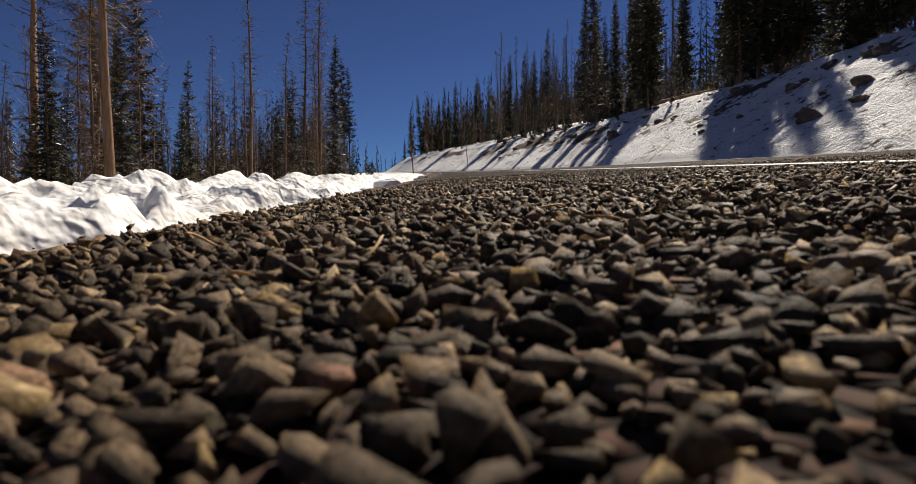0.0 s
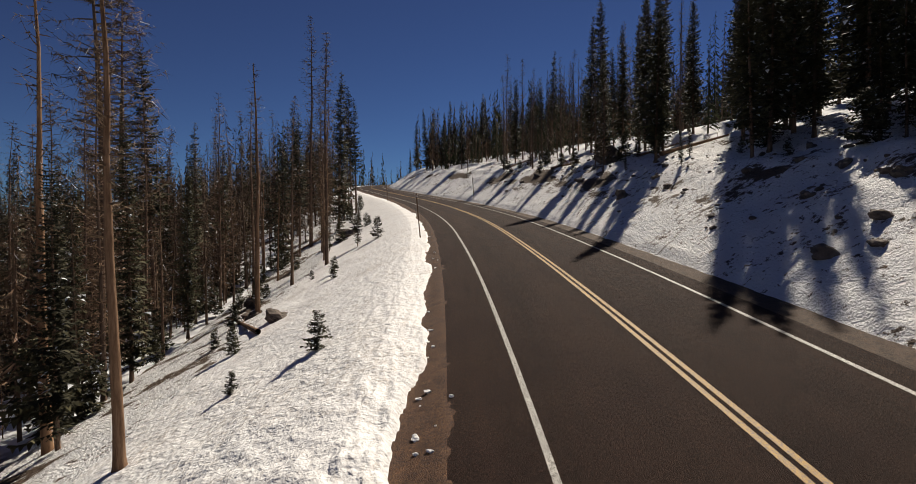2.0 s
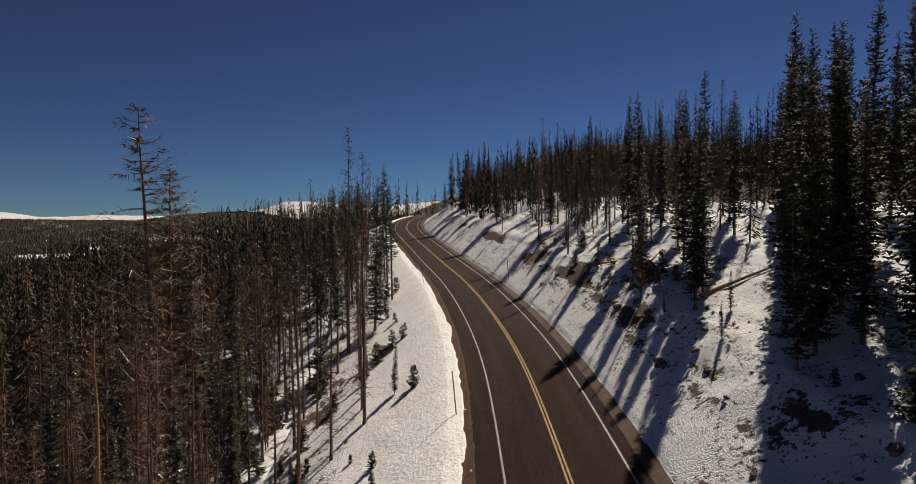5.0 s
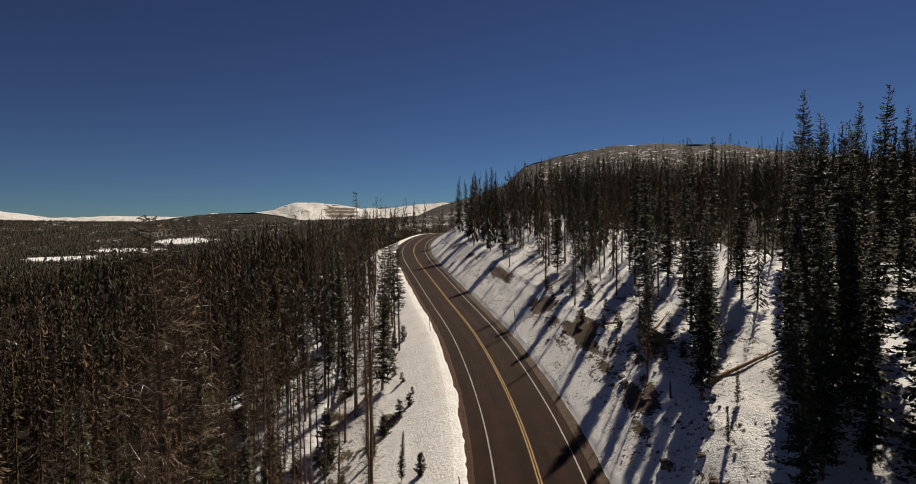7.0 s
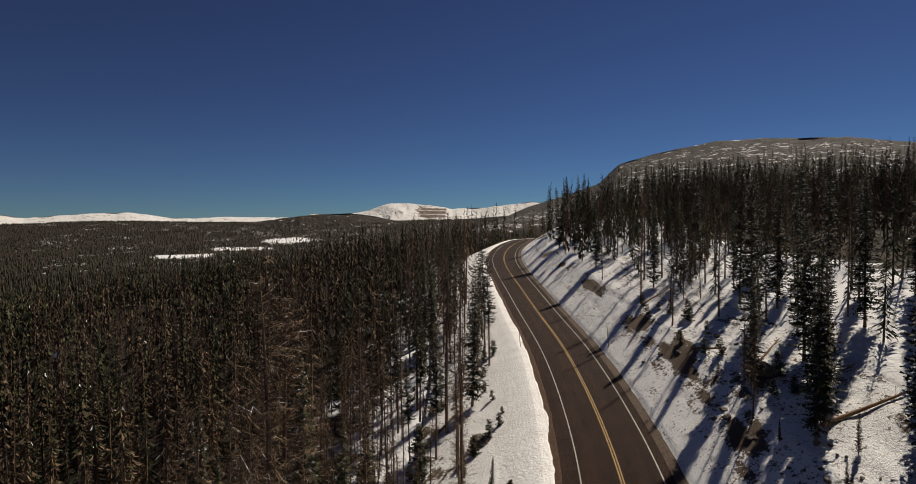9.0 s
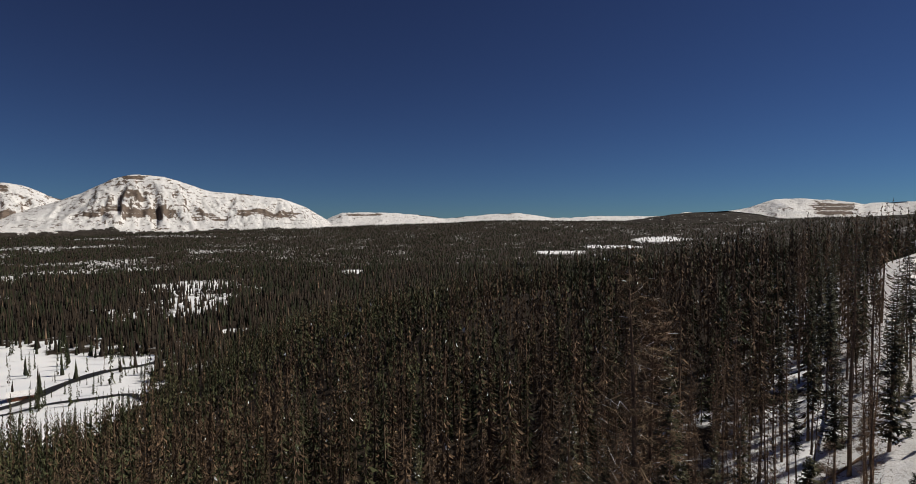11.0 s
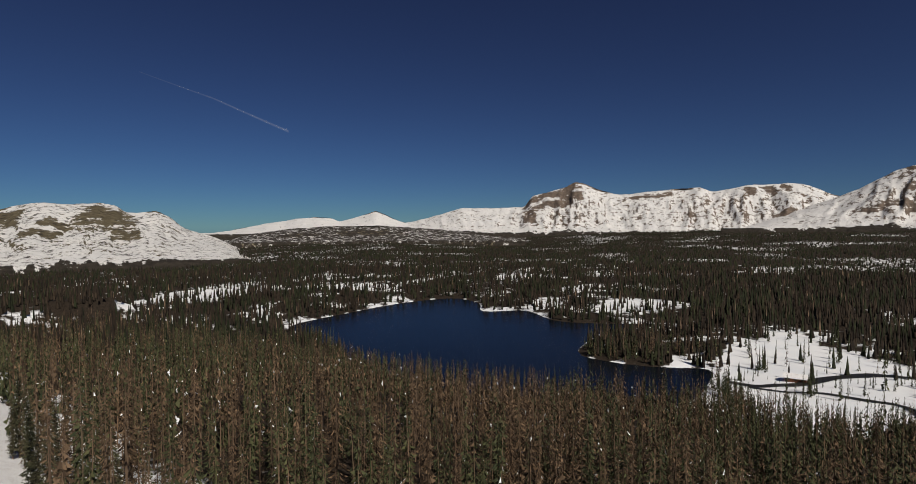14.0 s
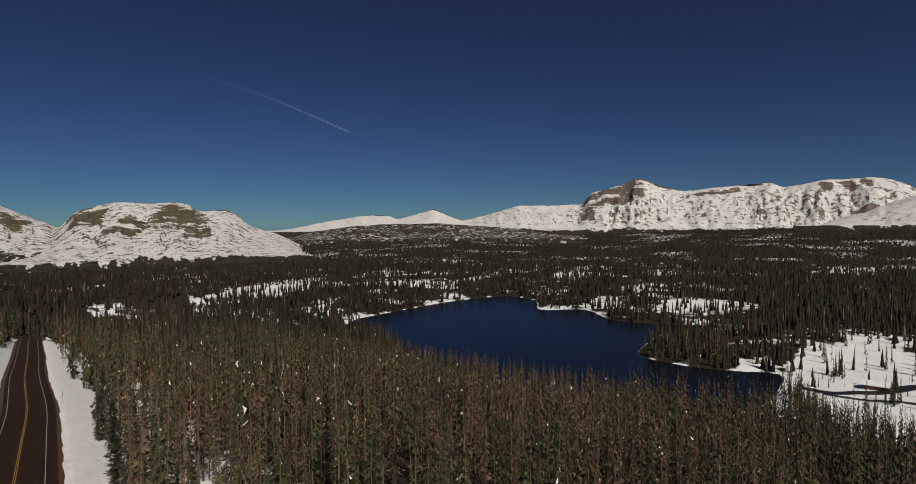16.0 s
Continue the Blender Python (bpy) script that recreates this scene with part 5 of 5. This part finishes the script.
def chip_template(rng, flat, corners):
    bm = bmesh.new()
    for _ in range(corners):
        v = Vector(rng.uniform(-1, 1, 3))
        v *= rng.uniform(0.68, 1.0) / (abs(v.x) ** 4 + abs(v.y) ** 4 + abs(v.z) ** 4) ** 0.25
        bm.verts.new((v.x * 0.52, v.y * 0.40, v.z * flat * 0.75))
    r = bmesh.ops.convex_hull(bm, input=bm.verts[:])
    bmesh.ops.delete(bm, geom=[e for e in r["geom_interior"] if isinstance(e, bmesh.types.BMVert)], context="VERTS")
    bmesh.ops.triangulate(bm, faces=bm.faces[:])
    bm.verts.ensure_lookup_table()
    V = np.array([v.co[:] for v in bm.verts])
    bm.verts.index_update()
    F = np.array([[v.index for v in f.verts] for f in bm.faces])
    bm.free()
    return V, F


def chips(parent, name, spots, sizes, mat, flat, singles, label, seed):
    """Loose stones pressed into a surface: the first few one by one, the rest in one mesh."""
    rng = np.random.default_rng(seed)
    shapes = [chip_template(rng, flat * rng.uniform(0.7, 1.35), 10 if k < 12 else 7) for k in range(24)]
    meshes = [quick_mesh(name, V, F, [mat]) for V, F in shapes[:12]]
    VV, FF, base = [], [], 0
    for k, ((x, y, z), size) in enumerate(zip(spots, sizes)):
        rot = Euler((rng.normal(0, 0.5), rng.normal(0, 0.5), rng.uniform(0, 6.28)))
        j = k % 12 + (12 if k > len(spots) * 0.12 else 0)
        if k < singles:
            ob = new(name, meshes[j])
            ob.matrix_world = Matrix.LocRotScale((x, y, z), rot, (size, size, size))
            ob.parent = parent
            continue
        R = np.array(rot.to_matrix())
        V = shapes[j][0] @ R.T * size + np.array([x, y, z])
        VV.append(V)
        FF.append(shapes[j][1] + base)
        base += len(V)
    ob = new(name, quick_mesh(name, np.vstack(VV), np.vstack(FF), [mat]))
    ob.parent = parent
    tagged(ob, label, kind="stuff")


def road_z(x, y):
    i, s, u = station(x, y)
    return np.interp(s, ARC, ROADZ) + np.interp(s, ARC, BANKING) * u, s, u


def strew(x0, x1, y0, y1, pitch, rng):
    gx, gy = np.meshgrid(np.arange(x0, x1, pitch), np.arange(y0, y1, pitch))
    P = np.column_stack([gx.ravel(), gy.ravel()]) + rng.uniform(-0.45, 0.45, (gx.size, 2)) * pitch
    eye = np.array([0.06, -0.35])
    d = P - eye
    r = np.hypot(d[:, 0], d[:, 1])
    wedge = (np.abs(np.arctan2(d[:, 0], d[:, 1])) < radians(42) + 0.3 * rng.random(len(r)) ** 3) & (r < 0.9 + 1.2 * rng.random(len(r)) ** 1.7)
    P, r = P[wedge], r[wedge]
    order = np.argsort(r)
    return P[order], r[order]


rg = np.random.default_rng(5)
P, r = strew(-1.6, 1.8, -0.3, 2.4, 0.0086, rg)
z, s_, u_ = road_z(P[:, 0], P[:, 1])
tar = u_ > LEFT_ASPHALT + 0.05 * rg.normal(0, 1, len(P))
Q, zq = P[tar], z[tar]
sz = np.clip(rg.lognormal(math.log(0.0102), 0.48, len(Q)), 0.004, 0.024)
ROAD = bpy.data.objects["road"]
chips(ROAD, "road_chipping", np.column_stack([Q, zq + 0.12 * sz]), sz, CHIP, 0.42, 300, "angular dark chippings with a few tan stones", 21)
Q, zq, uq = P[~tar], z[~tar], u_[~tar]
sq = s_[~tar]
rim_ = 0.35 * (fbm(sq / 0.8, sq * 0 + 3, 4, 40) - 0.5) + 0.5 * (fbm(sq / 5.0, sq * 0, 2, 41) - 0.5)
keep = LEFT_SNOW - uq + rim_ - thaw(sq) < 0.06
Q, zq = Q[keep], (zq - 0.16 * smooth(LEFT_ASPHALT, -5.6, uq))[keep]
sz = np.clip(rg.lognormal(math.log(0.012), 0.35, len(Q)), 0.005, 0.026)
chips(bpy.data.objects["gravel_shoulder_left"], "gravel_stone", np.column_stack([Q, zq - 0.006 + 0.2 * sz]), sz, PEBBLE, 0.5, 150, "loose reddish brown gravel", 22)

rg = np.random.default_rng(6)
P = np.column_stack([rg.uniform(-0.3, 3.2, 26000), rg.uniform(0.9, 4.3, 26000)])
d = P - np.array([0.06, -0.35])
r = np.hypot(d[:, 0], d[:, 1])
P = P[(np.abs(np.arctan2(d[:, 0], d[:, 1])) < radians(43)) & (r > 1.5) & (r < 1.7 + 3.0 * rg.random(len(P)) ** 1.3)]
z, s_, u_ = road_z(P[:, 0], P[:, 1])
P, z = P[(u_ > LEFT_ASPHALT) & (np.abs(u_ + LANE) > 0.07)], z[(u_ > LEFT_ASPHALT) & (np.abs(u_ + LANE) > 0.07)]
sz = np.clip(rg.lognormal(math.log(0.0125), 0.3, len(P)), 0.007, 0.02)
chips(ROAD, "road_chipping", np.column_stack([P, z + 0.08 * sz]), sz, CHIP, 0.4, 0, "angular dark chippings further along the lane", 23)

STRAW = make_plain("dry_straw", (0.42, 0.24, 0.08), 0.6, 0.3, 90)
rg = np.random.default_rng(8)
straw = None
for k in range(16):
    x, y = rg.uniform(-0.35, 0.75), rg.uniform(-0.12, 0.9)
    z = float(road_z(np.array([x]), np.array([y]))[0][0]) + 0.011
    if straw is None:
        L = 0.03
        path = np.array([(t * L - L / 2, 0.0022 * math.sin(t * 3), 0.001 * math.sin(t * 5)) for t in np.linspace(0, 1, 7)])
        V, F = frame_tube(path, np.array([0.0004, 0.0009, 0.0011, 0.0011, 0.001, 0.0008, 0.0003]), 6)
        straw = tagged(new("pine_needle", quick_mesh("pine_needle", V, F, [STRAW], shade=True)), "dry orange needle lying on the road chippings", "needle", "needles on the road")
        straw.matrix_basis = pose(x, y, z, 0, 8, rg.uniform(0, 360))
    else:
        copy_thing(straw, pose(x, y, z, rg.normal(0, 8), rg.normal(0, 12), rg.uniform(0, 360)))


def lump_mesh(name, mat, seed, size, squash, cuts=2, rough=0.35):
    bm = bmesh.new()
    bmesh.ops.create_icosphere(bm, subdivisions=cuts, radius=size)
    off = Vector((seed * 3.7, seed * 1.3, 0))
    for v in bm.verts:
        n = noise.noise(v.co / size * 1.1 + off) * rough + noise.noise(v.co / size * 2.7 + off) * rough * 0.45
        v.co *= 1 + n
        v.co.z *= squash
    me = bpy.data.meshes.new(name)
    bm.to_mesh(me)
    bm.free()
    me.materials.append(mat)
    return me


lumps = [lump_mesh("snow_lump", SNOW, k, 1.0, 0.55, 2, 0.6) for k in range(5)]
for k in range(34):
    s, u, size = rg.uniform(0.3, 14) if k < 22 else rg.uniform(14, 40), LEFT_SNOW + abs(rg.normal(0.12, 0.2)) + 0.05, rg.uniform(0.02, 0.07)
    if k < 6:
        u += 0.25
    x, y = (float(v) for v in on_road(s, u))
    z = float(road_z(np.array([x]), np.array([y]))[0][0]) - 0.16 * float(smooth(LEFT_ASPHALT, -5.6, np.array([u]))[0])
    ob = tagged(new("snow_lump", lumps[k % 5]), "small lump of snow on the gravel shoulder", "snow", "snow lumps on the shoulder")
    ob.matrix_basis = Matrix.LocRotScale((x, y, z + 0.2 * size), Euler((0, 0, rg.uniform(0, 6.28))), (size * rg.uniform(0.8, 1.8), size, size))


# ---- rocks, logs and marker posts ----
rocks = [lump_mesh("rock", ROCK, 11 + k, 1.0, rg.uniform(0.55, 0.8), 3, 0.55) for k in range(6)]
BIG = [(40, 8.6, 0.5), (58.6, -12.0, 0.95), (26.4, -12.3, 0.55), (36.5, -16.3, 0.5), (31.0, -14.8, 0.45), (57.3, 15.0, 1.5), (55.8, 14.0, 0.8), (21, 15.2, 0.26), (25, 13.5, 0.24), (29, 14.6, 0.24), (17, 13.0, 0.2)]
small = [lump_mesh("rock", ROCK, 31 + k, 1.0, rg.uniform(0.55, 0.8), 2, 0.55) for k in range(6)]
for k in range(210):
    if k < len(BIG):
        s, u, size = BIG[k]
    else:
        s, u, size = rg.uniform(10, 85), RIGHT_SNOW + rg.normal(6.4, 2.4), min(0.34, rg.lognormal(math.log(0.19 if k < 60 else 0.1), 0.5))
        if u < RIGHT_SNOW + 1.6:
            continue
    x, y = (float(v) for v in on_road(s, u))
    ob = tagged(new("rock", rocks[k % 6] if size > 0.2 else small[k % 6]), "grey-brown rock capped with snow on the slope", "rock", "rocks on the snowy slopes")
    ob.matrix_basis = Matrix.LocRotScale((x, y, surface(x, y) + 0.1 * size), Euler((rg.normal(0, 0.2), rg.normal(0, 0.2), rg.uniform(0, 6.28))), (size * rg.uniform(0.9, 1.5), size, size))


def fallen_log(s0, u0, s1, u1, radius):
    a, b = [np.array(on_road(s, u), float) for s, u in ((s0, u0), (s1, u1))]
    t = np.linspace(0, 1, 12)
    P = a + (b - a) * t[:, None]
    z = np.array([surface(*p) for p in P])
    path = np.column_stack([P, np.linspace(z[0], z[-1], 12) + radius * 0.7 + np.maximum(0, (z - np.linspace(z[0], z[-1], 12)).max()) * 0.6])
    V, F = frame_tube(path, radius * (1 - 0.6 * t), 9)
    root = new("fallen_log")
    part_mesh("trunk", quick_mesh("trunk", V, F, [BARE], shade=True), root)
    for k in range(9):
        q = rg.uniform(0.3, 0.95)
        o = np.array([np.interp(q, t, path[:, j]) for j in range(3)])
        d = np.array([rg.normal(0, 0.5), rg.normal(0, 0.5), rg.uniform(0.2, 0.7)])
        VV, FF = frame_tube(np.array([o, o + d * 0.4, o + d * rg.uniform(0.6, 1.3)]), np.array([0.025, 0.016, 0.005]), 4)
        part_mesh("branch_stub", quick_mesh("branch_stub", VV, FF, [BARE]), root)
    tagged(root, "fallen weathered trunk lying on the snow", "log", "fallen logs")


for args in ((46.5, 14.6, 48.8, 22.2, 0.2), (67.5, 12.2, 65.3, 15.0, 0.18), (58, 14, 64, 20, 0.14), (70, -14.5, 62, -19, 0.15), (33, -15, 42, -18, 0.13), (52, 15.5, 55, 22, 0.12), (88, 13, 92, 19, 0.15), (24, -12.5, 33, -16.5, 0.12)):
    fallen_log(*args)

POST = make_plain("brown_marker_post", (0.16, 0.09, 0.05), 0.6, 0.25, 30)
REFLECT = make_plain("white_reflector", (0.8, 0.8, 0.78), 0.35, 0.05, 60)


def marker_post(s, u):
    x, y = (float(v) for v in on_road(s, u))
    root = new("marker_post")
    bm = bmesh.new()
    bmesh.ops.create_cube(bm, size=1.0)
    bmesh.ops.scale(bm, vec=(0.075, 0.03, 3.1), verts=bm.verts[:])
    bmesh.ops.translate(bm, vec=(0, 0, 1.4), verts=bm.verts[:])
    bmesh.ops.bevel(bm, geom=bm.edges[:], offset=0.006, segments=2, affect="EDGES")
    part("post", bm, POST, root)
    bm = bmesh.new()
    bmesh.ops.create_cube(bm, size=1.0)
    bmesh.ops.scale(bm, vec=(0.07, 0.006, 0.09), verts=bm.verts[:])
    bmesh.ops.translate(bm, vec=(0, -0.0185, 2.75), verts=bm.verts[:])
    part("reflector", bm, REFLECT, root, "small white reflector plate")
    root.matrix_basis = pose(x, y, surface(x, y), 1.5, -5.0, 8)
    tagged(root, "thin brown marker post in roadside snow", "post", "marker posts along the road")


for s, u in ((38.2, -5.85), (84.5, -6.1), (81.1, 5.9), (150.0, -5.9), (-150.0, -6.0)):
    marker_post(s, u)


# ---- cabin and creek on the lakeside meadow ----
LOGS = make_plain("red_brown_log_wall", (0.24, 0.095, 0.05), 0.8, 0.35, 1.5)
DARK = make_plain("dark_opening", (0.02, 0.018, 0.016), 0.5, 0.2, 5)


def box(name, size, at, mat, parent, label="", bev=0.03):
    bm = bmesh.new()
    bmesh.ops.create_cube(bm, size=1.0)
    bmesh.ops.scale(bm, vec=size, verts=bm.verts[:])
    bmesh.ops.translate(bm, vec=at, verts=bm.verts[:])
    if bev:
        bmesh.ops.bevel(bm, geom=bm.edges[:], offset=bev, segments=1, affect="EDGES")
    return part(name, bm, mat, parent, label)


def cabin(az, r, turn):
    x, y = -math.sin(radians(az)) * r, math.cos(radians(az)) * r
    z = float(ground(np.array([x]), np.array([y]))[0])
    root = new("cabin")
    box("wall", (10, 6, 2.6), (0, 0, 1.2), LOGS, root)
    for k in range(3):
        box("window", (1.1, 0.08, 0.9), (-3 + 3 * k, -3.02, 1.5), DARK, root, "dark window opening")
    box("door", (0.95, 0.08, 2.0), (-4.3, -3.02, 1.0), DARK, root, "dark plank door")
    bm = bmesh.new()
    for sx in (-1, 1):
        a = [bm.verts.new((sx * 5.7, yy, zz)) for yy, zz in ((-3.9, 2.3), (0, 4.1), (3.9, 2.3), (3.9, 2.05), (0, 3.75), (-3.9, 2.05))]
        if sx < 0:
            first = a
    for k in range(6):
        bm.faces.new((first[k], first[(k + 1) % 6], a[(k + 1) % 6], a[k]))
    bm.faces.new(first[::-1])
    bm.faces.new(a)
    part("roof", bm, SNOW, root, "gabled roof under thick snow")
    root.matrix_basis = pose(x, y, z, 0, 0, turn)
    tagged(root, "small red-brown cabin with a snow-covered roof", "cabin")


cabin(87.9, 350, 84)
CREEK = make_plain("dark_open_creek", (0.018, 0.016, 0.014), 0.5, 0.3, 0.2)


def creek(label, width, way):
    pts = spline(round_eye(way), 3.0)
    d = np.gradient(pts, axis=0)
    d /= np.linalg.norm(d, axis=1)[:, None]
    n = np.column_stack([-d[:, 1], d[:, 0]])
    w = width * (1 + 0.7 * (vnoise(np.arange(len(pts)) / 4.0, np.zeros(len(pts)), 3) - 0.5))
    cols = [pts + n * w[:, None] * k for k in (-1, -0.3, 0.3, 1)]
    X = np.stack([c[:, 0] for c in cols], 1)
    Y = np.stack([c[:, 1] for c in cols], 1)
    Z = ground(X, Y) + 0.35
    me = quick_mesh("creek", np.stack([X, Y, Z], -1).reshape(-1, 3), grid_faces(len(pts), 4), [CREEK], shade=True)
    tagged(new("creek", me), label, "water", kind="structure")


creek("dark open creek winding across the snowy meadow", 3.2, [(93.6, 340), (91.1, 333), (89.2, 338), (87.5, 343), (85.2, 362), (82.2, 376), (79.3, 381), (77.0, 392), (75.4, 384)])
creek("narrow dark side arm of the meadow creek", 1.5, [(91.6, 330), (88.6, 325), (86.0, 328), (83.0, 322), (80.4, 318), (79.2, 304)])
METAL = make_plain("dark_utility_metal", (0.09, 0.08, 0.07), 0.6, 0.3, 8)


def roadside_box(s, u):
    x, y = (float(v) for v in on_road(s, u))
    root = new("utility_box")
    box("body", (1.1, 0.8, 1.0), (0, 0, 0.45), METAL, root)
    box("lid", (1.2, 0.9, 0.1), (0, 0, 0.99), SNOW, root, "snow-dusted lid")
    root.matrix_basis = pose(x, y, surface(x, y), 0, 0, 30)
    tagged(root, "low dark utility box standing in roadside snow", "utility box")


roadside_box(-68, -13.2)


# ---- scattered trees on the lakeside meadow ----
rg = np.random.default_rng(31)
q = rg.random(46)
az = np.concatenate([94.5 - 3.2 * q + rg.normal(0, 0.35, 46), rg.uniform(80, 92.5, 34), rg.normal(90.3, 0.25, 9), rg.normal(86.9, 0.3, 9), [88.6, 83.0, 88.0, 84.6], 92 - 13 * rg.random(46)])
rr = np.concatenate([322 - 52 * q + rg.normal(0, 4, 46), rg.uniform(372, 470, 34), rg.normal(368, 5, 9), rg.normal(322, 4, 9), [302, 330, 306, 318], 352 + rg.normal(0, 12, 46)])
xy = np.column_stack([-np.sin(np.radians(az)) * rr, np.cos(np.radians(az)) * rr])
xy = xy[lake_distance(xy[:, 0], xy[:, 1]) > 3]
q = rg.random(190)
front = round_eye(np.column_stack([83.5 + 13.5 * rg.random(190), 205 + 52 * q]))
plant_woods("forest", "dark spruce standing before the snowy meadow", front, rg.uniform(9, 17, 190), tone_of(front, rg, 0.55), WOODS, (64, 52, 40), 6, 312, 1.7)
plant_woods("forest", "dark green spruce scattered over the snowy meadow", xy, np.concatenate([rg.uniform(7, 16, len(xy) - 46), rg.uniform(2, 9, 46)]), rg.uniform(0.73, 0.9, len(xy)), WOODS, (90, 60, 60), 4, 311, 2.1)

# ---- thin vapour trail high over the mountains ----
VAPOUR, nt, b, N = nodes_of("vapour_trail")
b.inputs["Base Color"].default_value = (0.9, 0.9, 0.92, 1)
b.inputs["Roughness"].default_value = 1.0
uvx = nt.nodes.new("ShaderNodeAttribute")
uvx.attribute_name = "fade"
puff = ramp(nt, noise_of(nt, 0.012, 4, position_of(nt)), [(0.3, (0.4, 0.4, 0.4)), (0.7, (1, 1, 1))])
nt.links.new(math_of(nt, "MULTIPLY", math_of(nt, "MULTIPLY", uvx.outputs["Fac"], 0.11), puff), b.inputs["Alpha"])


def vapour_trail():
    t = np.linspace(0, 1, 40)
    az, el = TRAIL
    a, e = np.radians(np.interp(t, (0, 0.5, 1), az)), np.radians(np.interp(t, (0, 0.5, 1), el))
    R = 4400.0
    c = np.column_stack([-np.sin(a) * R, np.cos(a) * R, EYE_Z + R * np.tan(e)])
    half = 3.0 + 9.0 * t
    rows = []
    for k, f in ((-1.0, 0.0), (-0.35, 0.9), (0.35, 1.0), (1.0, 0.0)):
        rows.append((c + np.array([0, 0, 1.0]) * (half * k)[:, None], f * (0.25 + 0.75 * t)))
    V = np.stack([r[0] for r in rows], 1).reshape(-1, 3)
    F = np.stack([r[1] for r in rows], 1).ravel()
    ob = new("vapour_trail", quick_mesh("vapour_trail", V, grid_faces(40, 4), [VAPOUR], attrs={"fade": F}, shade=True))
    ob.visible_shadow = False
    tagged(ob, "faint white vapour trail across the deep blue sky", "vapour trail", kind="structure")


TRAIL = ((148.0, 142.0, 135.4), (13.4, 11.7, 9.1))
vapour_trail()
